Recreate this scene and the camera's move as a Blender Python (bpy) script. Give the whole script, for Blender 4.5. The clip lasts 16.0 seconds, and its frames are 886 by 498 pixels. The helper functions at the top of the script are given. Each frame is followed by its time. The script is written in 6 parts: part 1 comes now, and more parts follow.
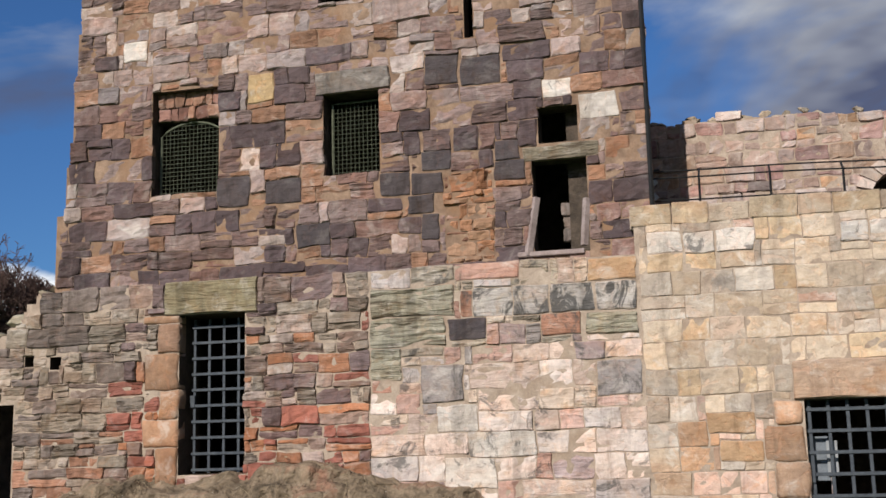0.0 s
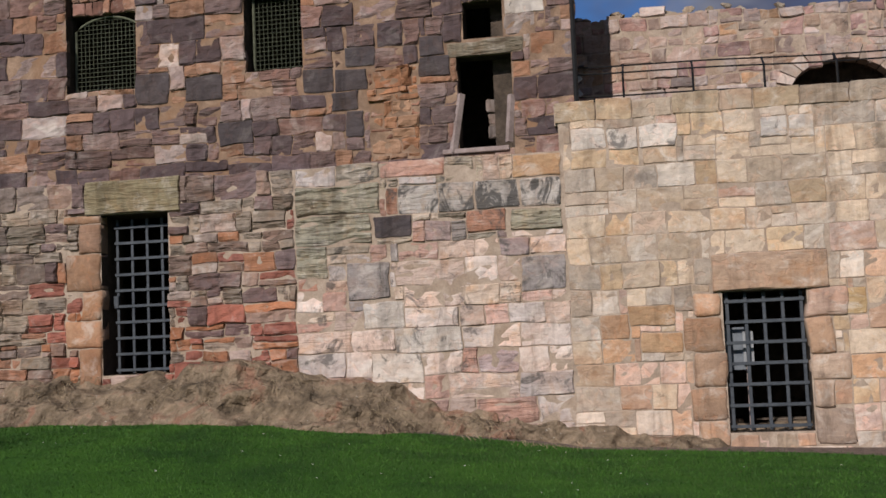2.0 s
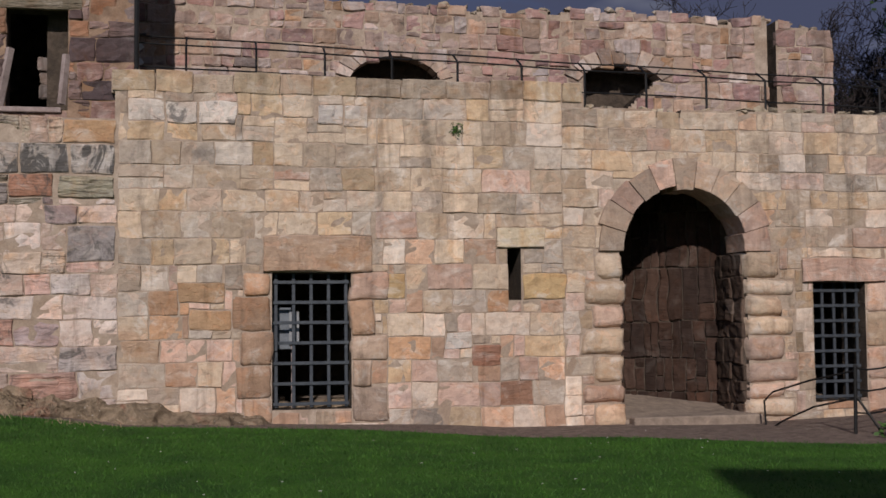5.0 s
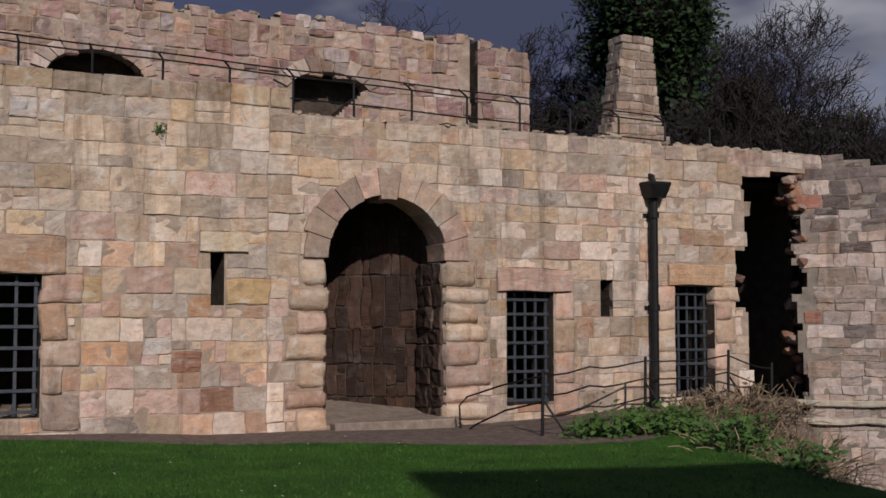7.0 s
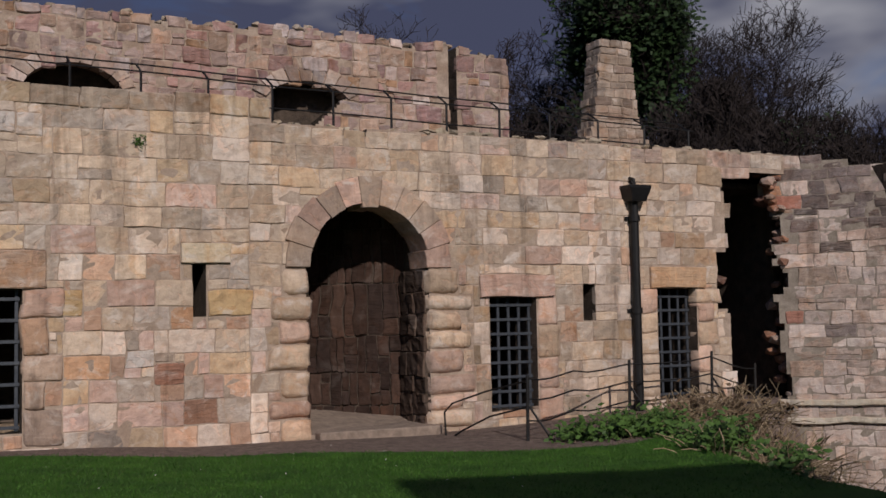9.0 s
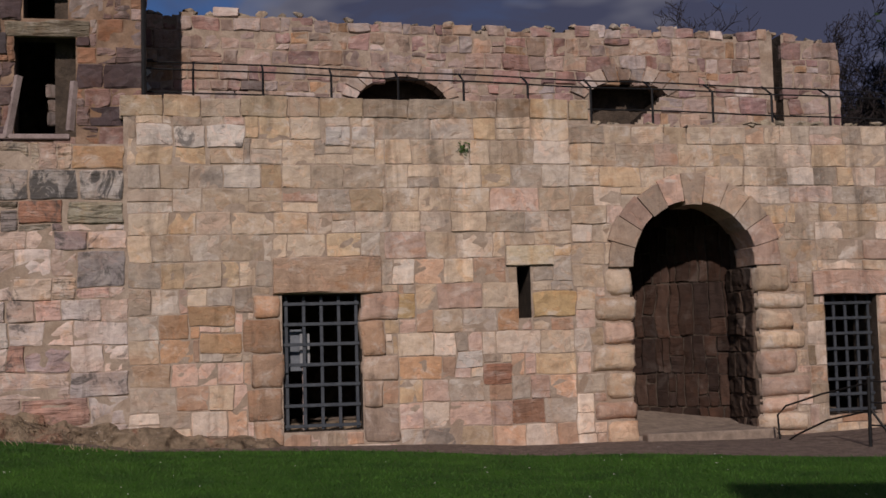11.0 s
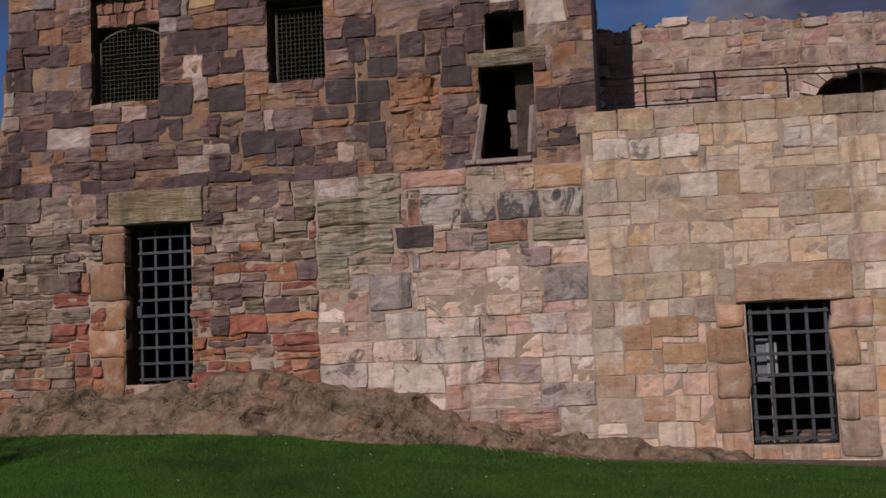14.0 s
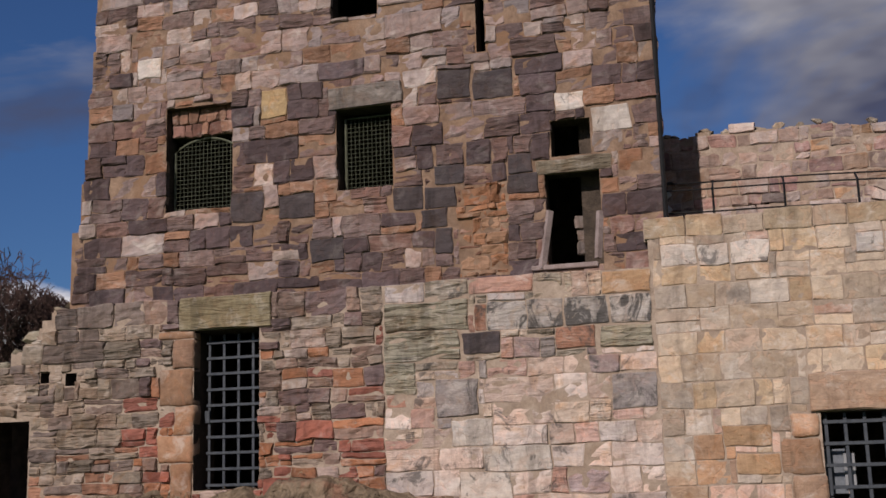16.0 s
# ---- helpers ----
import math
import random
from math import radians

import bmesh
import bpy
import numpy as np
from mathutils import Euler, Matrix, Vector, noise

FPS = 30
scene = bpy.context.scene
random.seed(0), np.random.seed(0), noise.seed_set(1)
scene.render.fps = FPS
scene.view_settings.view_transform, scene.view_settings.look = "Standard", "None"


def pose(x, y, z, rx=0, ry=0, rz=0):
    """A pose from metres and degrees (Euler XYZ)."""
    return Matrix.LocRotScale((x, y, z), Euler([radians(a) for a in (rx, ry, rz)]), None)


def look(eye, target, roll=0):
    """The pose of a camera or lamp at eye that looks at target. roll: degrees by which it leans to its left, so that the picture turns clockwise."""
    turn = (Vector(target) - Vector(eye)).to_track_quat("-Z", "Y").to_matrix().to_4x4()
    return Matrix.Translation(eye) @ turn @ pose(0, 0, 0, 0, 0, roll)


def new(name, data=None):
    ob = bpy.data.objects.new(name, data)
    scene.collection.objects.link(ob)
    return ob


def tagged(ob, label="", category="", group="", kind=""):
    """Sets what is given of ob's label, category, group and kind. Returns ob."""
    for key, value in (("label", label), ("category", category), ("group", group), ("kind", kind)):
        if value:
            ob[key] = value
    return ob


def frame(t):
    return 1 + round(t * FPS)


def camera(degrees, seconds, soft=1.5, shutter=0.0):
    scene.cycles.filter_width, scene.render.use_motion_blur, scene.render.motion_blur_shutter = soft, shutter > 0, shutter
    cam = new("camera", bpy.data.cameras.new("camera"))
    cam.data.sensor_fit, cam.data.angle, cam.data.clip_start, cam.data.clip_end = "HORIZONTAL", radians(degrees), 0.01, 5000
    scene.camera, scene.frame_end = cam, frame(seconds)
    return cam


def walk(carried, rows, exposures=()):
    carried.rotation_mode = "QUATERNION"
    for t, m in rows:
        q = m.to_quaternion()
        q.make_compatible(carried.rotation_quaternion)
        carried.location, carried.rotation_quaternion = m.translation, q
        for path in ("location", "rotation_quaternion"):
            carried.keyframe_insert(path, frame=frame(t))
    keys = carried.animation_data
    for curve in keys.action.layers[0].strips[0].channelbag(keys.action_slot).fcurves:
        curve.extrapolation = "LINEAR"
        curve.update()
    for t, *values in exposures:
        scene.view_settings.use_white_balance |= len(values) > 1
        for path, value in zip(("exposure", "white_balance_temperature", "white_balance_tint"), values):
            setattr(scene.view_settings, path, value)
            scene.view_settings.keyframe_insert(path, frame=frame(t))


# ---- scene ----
EYE = 1.6          # eye height over the lawn at the camera, metres
FACE = 16.0        # the long wall's face lies this far ahead of the camera
cam = camera(41.96, 16.0, soft=1.6)
ROWS = [
    (0.0, 99.973, 1.459, 14.628),
    (0.5, 98.757, 1.446, 14.379),
    (1.0, 97.399, 1.267, 13.950),
    (1.5, 95.935, 1.773, 13.452),
    (2.0, 94.775, 2.387, 11.020),
    (2.5, 95.008, 2.335, 7.186),
    (3.0, 94.803, 1.883, 3.367),
    (3.5, 93.800, 1.391, -0.289),
    (4.0, 93.509, 1.342, -2.856),
    (4.5, 92.989, 1.527, -6.169),
    (5.0, 93.117, 0.530, -11.058),
    (5.2, 93.046, 0.360, -12.993),
    (7.3, 93.168, 0.010, -26.913),
    (7.5, 93.041, 0.021, -27.597),
    (8.0, 93.510, 0.339, -28.729),
    (8.2, 93.623, 0.518, -28.684),
    (10.5, 93.865, 1.645, -15.428),
    (11.0, 94.079, 1.524, -10.541),
    (11.5, 94.218, 1.418, -6.837),
    (12.0, 94.241, 1.938, -2.410),
    (12.5, 94.405, 2.324, 2.496),
    (13.0, 94.738, 2.091, 6.076),
    (13.5, 95.017, 2.120, 9.256),
    (14.0, 95.340, 2.212, 12.092),
    (14.5, 95.856, 2.263, 14.776),
    (15.0, 97.960, 1.915, 16.466),
    (15.5, 99.383, 1.913, 15.578),
    (16.0, 100.685, 1.705, 15.359),
]
walk(cam, [(t, pose(0, 0, EYE, a, b, c)) for t, a, b, c in ROWS],
     [(0.0, 0.38, 6500, 8), (0.5, 0.25, 6500, 9), (1.5, 0.04, 6500, 11), (2.5, 0.0, 6500, 12), (3.5, -0.08, 6500, 12), (5.0, -0.30, 6500, 14), (7.5, -0.40, 6500, 15), (10.5, -0.54, 6750, 18), (12.5, -0.66, 6850, 21), (14.5, -0.46, 6850, 21), (16.0, -0.22, 6750, 17)])

# ---- light ----
SUN_AZ, SUN_EL = 11.0, 30.0      # degrees to the left of the wall's normal, and above the horizon
world = bpy.data.worlds.new("sky")
scene.world = world
world.use_nodes = True
wn, wl = world.node_tree.nodes, world.node_tree.links
wn.clear()
w_out = wn.new("ShaderNodeOutputWorld")
w_bg = wn.new("ShaderNodeBackground")
w_sky = wn.new("ShaderNodeTexSky")
w_sky.sky_type = "NISHITA"
w_sky.sun_disc = False
w_sky.sun_elevation = radians(SUN_EL)
w_sky.sun_rotation = radians(180 + SUN_AZ)
w_sky.ozone_density = 2.0
w_co = wn.new("ShaderNodeTexCoord")
w_map = wn.new("ShaderNodeMapping")
w_map.inputs["Scale"].default_value = (1.6, 1.6, 4.2)
w_map.inputs["Location"].default_value = (0.35, 0.0, 0.25)
w_no = wn.new("ShaderNodeTexNoise")
w_no.inputs["Scale"].default_value = 1.7
w_no.inputs["Detail"].default_value = 6.0
w_no.inputs["Roughness"].default_value = 0.55
w_no.inputs["Distortion"].default_value = 0.4
w_ra = wn.new("ShaderNodeValToRGB")
w_ra.color_ramp.elements[0].position = 0.40
w_ra.color_ramp.elements[0].color = (0, 0, 0, 1)
w_ra.color_ramp.elements[1].position = 0.58
w_ra.color_ramp.elements[1].color = (1, 1, 1, 1)
w_no2 = wn.new("ShaderNodeTexNoise")
w_no2.inputs["Scale"].default_value = 2.3
w_no2.inputs["Detail"].default_value = 4.0
w_cl = wn.new("ShaderNodeValToRGB")
w_cl.color_ramp.elements[0].position = 0.36
w_cl.color_ramp.elements[0].color = (1.5, 1.75, 3.0, 1)
w_cl.color_ramp.elements[1].position = 0.70
w_cl.color_ramp.elements[1].color = (13.0, 13.4, 14.0, 1)
w_mx = wn.new("ShaderNodeMix")
w_mx.data_type = "RGBA"
wl.new(w_co.outputs["Generated"], w_map.inputs["Vector"])
wl.new(w_map.outputs["Vector"], w_no.inputs["Vector"])
wl.new(w_map.outputs["Vector"], w_no2.inputs["Vector"])

w_sx = wn.new("ShaderNodeSeparateXYZ")
wl.new(w_co.outputs["Generated"], w_sx.inputs[0])
w_side = wn.new("ShaderNodeMath")
w_side.operation = "MULTIPLY_ADD"
w_side.inputs[1].default_value = -0.26
w_abs = wn.new("ShaderNodeMath")
w_abs.operation = "ABSOLUTE"
wl.new(w_sx.outputs["X"], w_abs.inputs[0])
wl.new(w_abs.outputs[0], w_side.inputs[0])
wl.new(w_no2.outputs["Fac"], w_side.inputs[2])
wl.new(w_side.outputs[0], w_cl.inputs["Fac"])
w_cov = wn.new("ShaderNodeMath")
w_cov.operation = "MULTIPLY_ADD"
w_cov.inputs[1].default_value = 0.24
wl.new(w_sx.outputs["X"], w_cov.inputs[0])
wl.new(w_no.outputs["Fac"], w_cov.inputs[2])
wl.new(w_cov.outputs[0], w_ra.inputs["Fac"])
wl.new(w_ra.outputs["Color"], w_mx.inputs[0])
w_blue = wn.new("ShaderNodeMix")
w_blue.data_type, w_blue.blend_type = "RGBA", "MULTIPLY"
w_blue.inputs[0].default_value = 1.0
w_blue.inputs[7].default_value = (0.50, 0.86, 1.38, 1)
wl.new(w_sky.outputs["Color"], w_blue.inputs[6])
wl.new(w_blue.outputs[2], w_mx.inputs[6])
wl.new(w_cl.outputs["Color"], w_mx.inputs[7])
# white heaped clouds low over the horizon
w_sep = wn.new("ShaderNodeSeparateXYZ")
wl.new(w_co.outputs["Generated"], w_sep.inputs[0])
w_low = wn.new("ShaderNodeMapRange")
w_low.inputs["From Min"].default_value, w_low.inputs["From Max"].default_value = 0.10, 0.24
w_low.inputs["To Min"].default_value, w_low.inputs["To Max"].default_value = 0.24, -0.2
wl.new(w_sep.outputs["Z"], w_low.inputs["Value"])
w_no3 = wn.new("ShaderNodeTexNoise")
w_no3.inputs["Scale"].default_value, w_no3.inputs["Detail"].default_value = 3.4, 7.0
wl.new(w_map.outputs["Vector"], w_no3.inputs["Vector"])
w_add = wn.new("ShaderNodeMath")
w_west = wn.new("ShaderNodeMath")
w_west.operation = "MULTIPLY_ADD"
w_west.inputs[1].default_value = -0.30
wl.new(w_sep.outputs["X"], w_west.inputs[0])
wl.new(w_low.outputs[0], w_west.inputs[2])
wl.new(w_west.outputs[0], w_add.inputs[0])
wl.new(w_no3.outputs["Fac"], w_add.inputs[1])
w_hp = wn.new("ShaderNodeValToRGB")
w_hp.color_ramp.elements[0].position, w_hp.color_ramp.elements[1].position = 0.62, 0.70
wl.new(w_add.outputs[0], w_hp.inputs["Fac"])
w_mx2 = wn.new("ShaderNodeMix")
w_mx2.data_type = "RGBA"
w_mx2.inputs[7].default_value = (14.0, 14.3, 15.0, 1)
wl.new(w_hp.outputs["Color"], w_mx2.inputs[0])
wl.new(w_mx.outputs[2], w_mx2.inputs[6])
wl.new(w_mx2.outputs[2], w_bg.inputs["Color"])
w_bg.inputs["Strength"].default_value = 0.05
wl.new(w_bg.outputs[0], w_out.inputs[0])

sun = new("sun", bpy.data.lights.new("sun", "SUN"))
sun.data.energy, sun.data.angle, sun.data.color = 4.1, radians(0.6), (1.0, 0.93, 0.84)
s_dir = Vector((-math.sin(radians(SUN_AZ)) * math.cos(radians(SUN_EL)), -math.cos(radians(SUN_AZ)) * math.cos(radians(SUN_EL)), math.sin(radians(SUN_EL))))
sun.matrix_world = look(s_dir * 60, (0, 0, 0))


# ---- materials ----
def nodes_of(name):
    m = bpy.data.materials.new(name)
    m.use_nodes = True
    nt = m.node_tree
    return m, nt.nodes, nt.links, nt.nodes["Principled BSDF"]


def ramp(n, stops):
    r = n.new("ShaderNodeValToRGB")
    els = r.color_ramp.elements
    while len(els) < len(stops):
        els.new(0.5)
    for e, (p, c) in zip(els, stops):
        e.position, e.color = p, (*c, 1)
    return r


def noise_node(n, l, vec, scale, detail=4.0, rough=0.55, dist=0.0):
    t = n.new("ShaderNodeTexNoise")
    t.inputs["Scale"].default_value, t.inputs["Detail"].default_value = scale, detail
    t.inputs["Roughness"].default_value, t.inputs["Distortion"].default_value = rough, dist
    if vec is not None:
        l.new(vec, t.inputs["Vector"])
    return t


def mix(n, l, kind, fac, a, b):
    m = n.new("ShaderNodeMix")
    m.data_type, m.blend_type = "RGBA", kind
    for sock, v in ((m.inputs[0], fac), (m.inputs[6], a), (m.inputs[7], b)):
        if isinstance(v, (int, float)):
            sock.default_value = v
        elif isinstance(v, tuple):
            sock.default_value = (*v, 1)
        else:
            l.new(v, sock)
    return m.outputs[2]


def math_node(n, l, op, a, b):
    m = n.new("ShaderNodeMath")
    m.operation = op
    for sock, v in zip(m.inputs, (a, b)):
        if isinstance(v, (int, float)):
            sock.default_value = v
        else:
            l.new(v, sock)
    return m.outputs[0]


def stone_material(name="weathered_sandstone", crust=0.60, crust_mix=0.6):
    """Weathered sandstone: each block's own colour is the mesh attribute tint, its alpha the strength of the bedding; stains run over the joints."""
    m, n, l, b = nodes_of(name)
    pos = n.new("ShaderNodeNewGeometry").outputs["Position"]

    def moved(loc, scale=(1, 1, 1), turn=0.0):
        mp = n.new("ShaderNodeMapping")
        mp.inputs["Location"].default_value, mp.inputs["Scale"].default_value = loc, scale
        mp.inputs["Rotation"].default_value = (0.0, radians(turn), 0.0)
        l.new(pos, mp.inputs["Vector"])
        return mp.outputs["Vector"]

    def toned(c, share, src, stops, kind="MULTIPLY"):
        r = ramp(n, stops)
        l.new(src, r.inputs["Fac"])
        return mix(n, l, kind, share, c, r.outputs["Color"])
    at = n.new("ShaderNodeAttribute")
    at.attribute_name = "tint"
    rim = n.new("ShaderNodeAttribute")
    rim.attribute_name = "rim"
    lum = n.new("ShaderNodeRGBToBW")
    l.new(at.outputs["Color"], lum.inputs[0])
    fine = noise_node(n, l, pos, 42.0, 5, 0.7).outputs["Fac"]
    mid = noise_node(n, l, pos, 7.0, 5, 0.6, 0.5).outputs["Fac"]
    bed = noise_node(n, l, moved((0, 0, 0), (0.8, 0.8, 6.5), 6), 2.4, 4.0, 0.6, 1.2).outputs["Fac"]
    c = at.outputs["Color"]
    # soft clouding inside the blocks, and grain
    c = toned(c, 0.65, mid, [(0.30, (0.70, 0.66, 0.65)), (0.5, (1.0, 1.0, 1.0)), (0.70, (1.22, 1.22, 1.20))])
    c = toned(c, 0.35, fine, [(0.25, (0.62, 0.60, 0.59)), (0.55, (1.0, 1.0, 1.0)), (0.8, (1.25, 1.24, 1.22))])
    # rose, ochre and grey weathering that runs over several blocks
    c = toned(c, 0.95, noise_node(n, l, moved((3.1, 0, 5.7), (1, 1, 1.5)), 0.95, 6, 0.62, 0.6).outputs["Fac"], [(0.28, (0.66, 0.68, 0.71)), (0.43, (1.0, 1.0, 1.0)), (0.55, (1.0, 0.97, 0.93)), (0.65, (0.98, 0.86, 0.78)), (0.76, (0.82, 0.66, 0.57))])
    c = toned(c, 0.55, noise_node(n, l, moved((1.3, 8.1, 2.4)), 2.1, 6, 0.68, 1.0).outputs["Fac"], [(0.55, (1, 1, 1)), (0.66, (0.96, 0.74, 0.52)), (0.76, (0.80, 0.52, 0.36))])
    # white lime bloom on the paler stones
    pale = ramp(n, [(0.54, (0, 0, 0)), (0.66, (1, 1, 1))])
    l.new(noise_node(n, l, moved((0, 0, 9.0), (1, 1, 1.3)), 2.7, 7, 0.68, 0.7).outputs["Fac"], pale.inputs["Fac"])
    share = math_node(n, l, "MINIMUM", math_node(n, l, "MULTIPLY", lum.outputs[0], 1.5), 0.60)
    c = mix(n, l, "MIX", math_node(n, l, "MULTIPLY", pale.outputs["Color"], share), c, (0.60, 0.545, 0.50))
    # flakes fallen from the face: sharp-edged patches of fresher stone
    spall = ramp(n, [(0.58, (0, 0, 0)), (0.62, (1, 1, 1))])
    l.new(noise_node(n, l, pos, 4.4, 4, 0.55, 1.4).outputs["Fac"], spall.inputs["Fac"])
    c = mix(n, l, "MIX", math_node(n, l, "MULTIPLY", spall.outputs["Color"], 0.55), c, mix(n, l, "MULTIPLY", 1.0, at.outputs["Color"], (1.22, 1.06, 0.98)))
    # black crust, in patches, and runs of soot and lime down the face
    dark = ramp(n, [(crust, (0, 0, 0)), (crust + (0.12 if crust > 0.55 else 0.07), (1, 1, 1))])
    l.new(noise_node(n, l, moved((7.3, 2.1, 4.4), (1, 1, 0.8)), 2.6, 8, 0.74, 0.9).outputs["Fac"], dark.inputs["Fac"])
    c = mix(n, l, "MIX", math_node(n, l, "MULTIPLY", dark.outputs["Color"], crust_mix), c, (0.075, 0.07, 0.068))
    c = toned(c, 0.9, noise_node(n, l, moved((0, 0, 0), (2.6, 2.6, 0.34)), 1.0, 7, 0.66, 0.5).outputs["Fac"], [(0.30, (1.30, 1.29, 1.27)), (0.41, (1, 1, 1)), (0.53, (1, 1, 1)), (0.64, (0.62, 0.61, 0.60))])
    # bedding: thin wavy layers, dark in their hollows
    c = toned(c, at.outputs["Alpha"], bed, [(0.36, (0.42, 0.38, 0.36)), (0.45, (0.95, 0.95, 0.95)), (0.60, (1.05, 1.05, 1.04))])
    # a little old mortar left on the arrises
    smear = ramp(n, [(0.66, (0, 0, 0)), (0.78, (1, 1, 1))])
    l.new(math_node(n, l, "ADD", math_node(n, l, "MULTIPLY", rim.outputs["Fac"], 0.42), math_node(n, l, "MULTIPLY", noise_node(n, l, pos, 3.0, 6, 0.7, 0.6).outputs["Fac"], 0.66)), smear.inputs["Fac"])
    m_lum = math_node(n, l, "MINIMUM", math_node(n, l, "ADD", math_node(n, l, "MULTIPLY", lum.outputs[0], 1.5), 0.04), 0.6)
    c = mix(n, l, "MIX", math_node(n, l, "MULTIPLY", smear.outputs["Color"], m_lum), c, (0.42, 0.335, 0.27))
    l.new(c, b.inputs["Base Color"])
    b.inputs["Roughness"].default_value = 0.93
    b.inputs["Specular IOR Level"].default_value = 0.22
    h = math_node(n, l, "ADD", math_node(n, l, "MULTIPLY", fine, 0.14), math_node(n, l, "MULTIPLY", mid, 0.9))
    h = math_node(n, l, "ADD", h, math_node(n, l, "MULTIPLY", math_node(n, l, "MULTIPLY", bed, at.outputs["Alpha"]), 4.5))
    h = math_node(n, l, "ADD", h, math_node(n, l, "MULTIPLY", spall.outputs["Color"], -0.25))
    h = math_node(n, l, "ADD", h, math_node(n, l, "MULTIPLY", noise_node(n, l, pos, 3.4, 7, 0.62, 0.6).outputs["Fac"], 1.6))
    bp = n.new("ShaderNodeBump")
    bp.inputs["Strength"].default_value, bp.inputs["Distance"].default_value = 0.75, 0.026
    l.new(h, bp.inputs["Height"])
    l.new(bp.outputs["Normal"], b.inputs["Normal"])
    return m


def rough_material(name, dark, light, scale, bump=0.6, distance=0.02, rough=0.95, third=None, metal=0.0):
    """A rough two- or three-toned surface with a coarse and a fine grain."""
    m, n, l, b = nodes_of(name)
    pos = n.new("ShaderNodeNewGeometry").outputs["Position"]
    a = noise_node(n, l, pos, scale, 6, 0.65, 0.4)
    f = noise_node(n, l, pos, scale * 9, 4, 0.7)
    r = ramp(n, [(0.3, dark), (0.68, light)])
    l.new(a.outputs["Fac"], r.inputs["Fac"])
    c = r.outputs["Color"]
    if third:
        p = ramp(n, [(0.5, (0, 0, 0)), (0.66, (1, 1, 1))])
        l.new(noise_node(n, l, pos, scale * 0.37, 5, 0.6, 0.7).outputs["Fac"], p.inputs["Fac"])
        c = mix(n, l, "MIX", p.outputs["Color"], c, third)
    g = ramp(n, [(0.25, (0.65, 0.65, 0.65)), (0.6, (1, 1, 1)), (0.85, (1.2, 1.2, 1.2))])
    l.new(f.outputs["Fac"], g.inputs["Fac"])
    c = mix(n, l, "MULTIPLY", 0.8, c, g.outputs["Color"])
    l.new(c, b.inputs["Base Color"])
    b.inputs["Roughness"].default_value, b.inputs["Metallic"].default_value = rough, metal
    b.inputs["Specular IOR Level"].default_value = 0.3
    bp = n.new("ShaderNodeBump")
    bp.inputs["Strength"].default_value, bp.inputs["Distance"].default_value = bump, distance
    l.new(math_node(n, l, "ADD", a.outputs["Fac"], math_node(n, l, "MULTIPLY", f.outputs["Fac"], 0.35)), bp.inputs["Height"])
    l.new(bp.outputs["Normal"], b.inputs["Normal"])
    return m


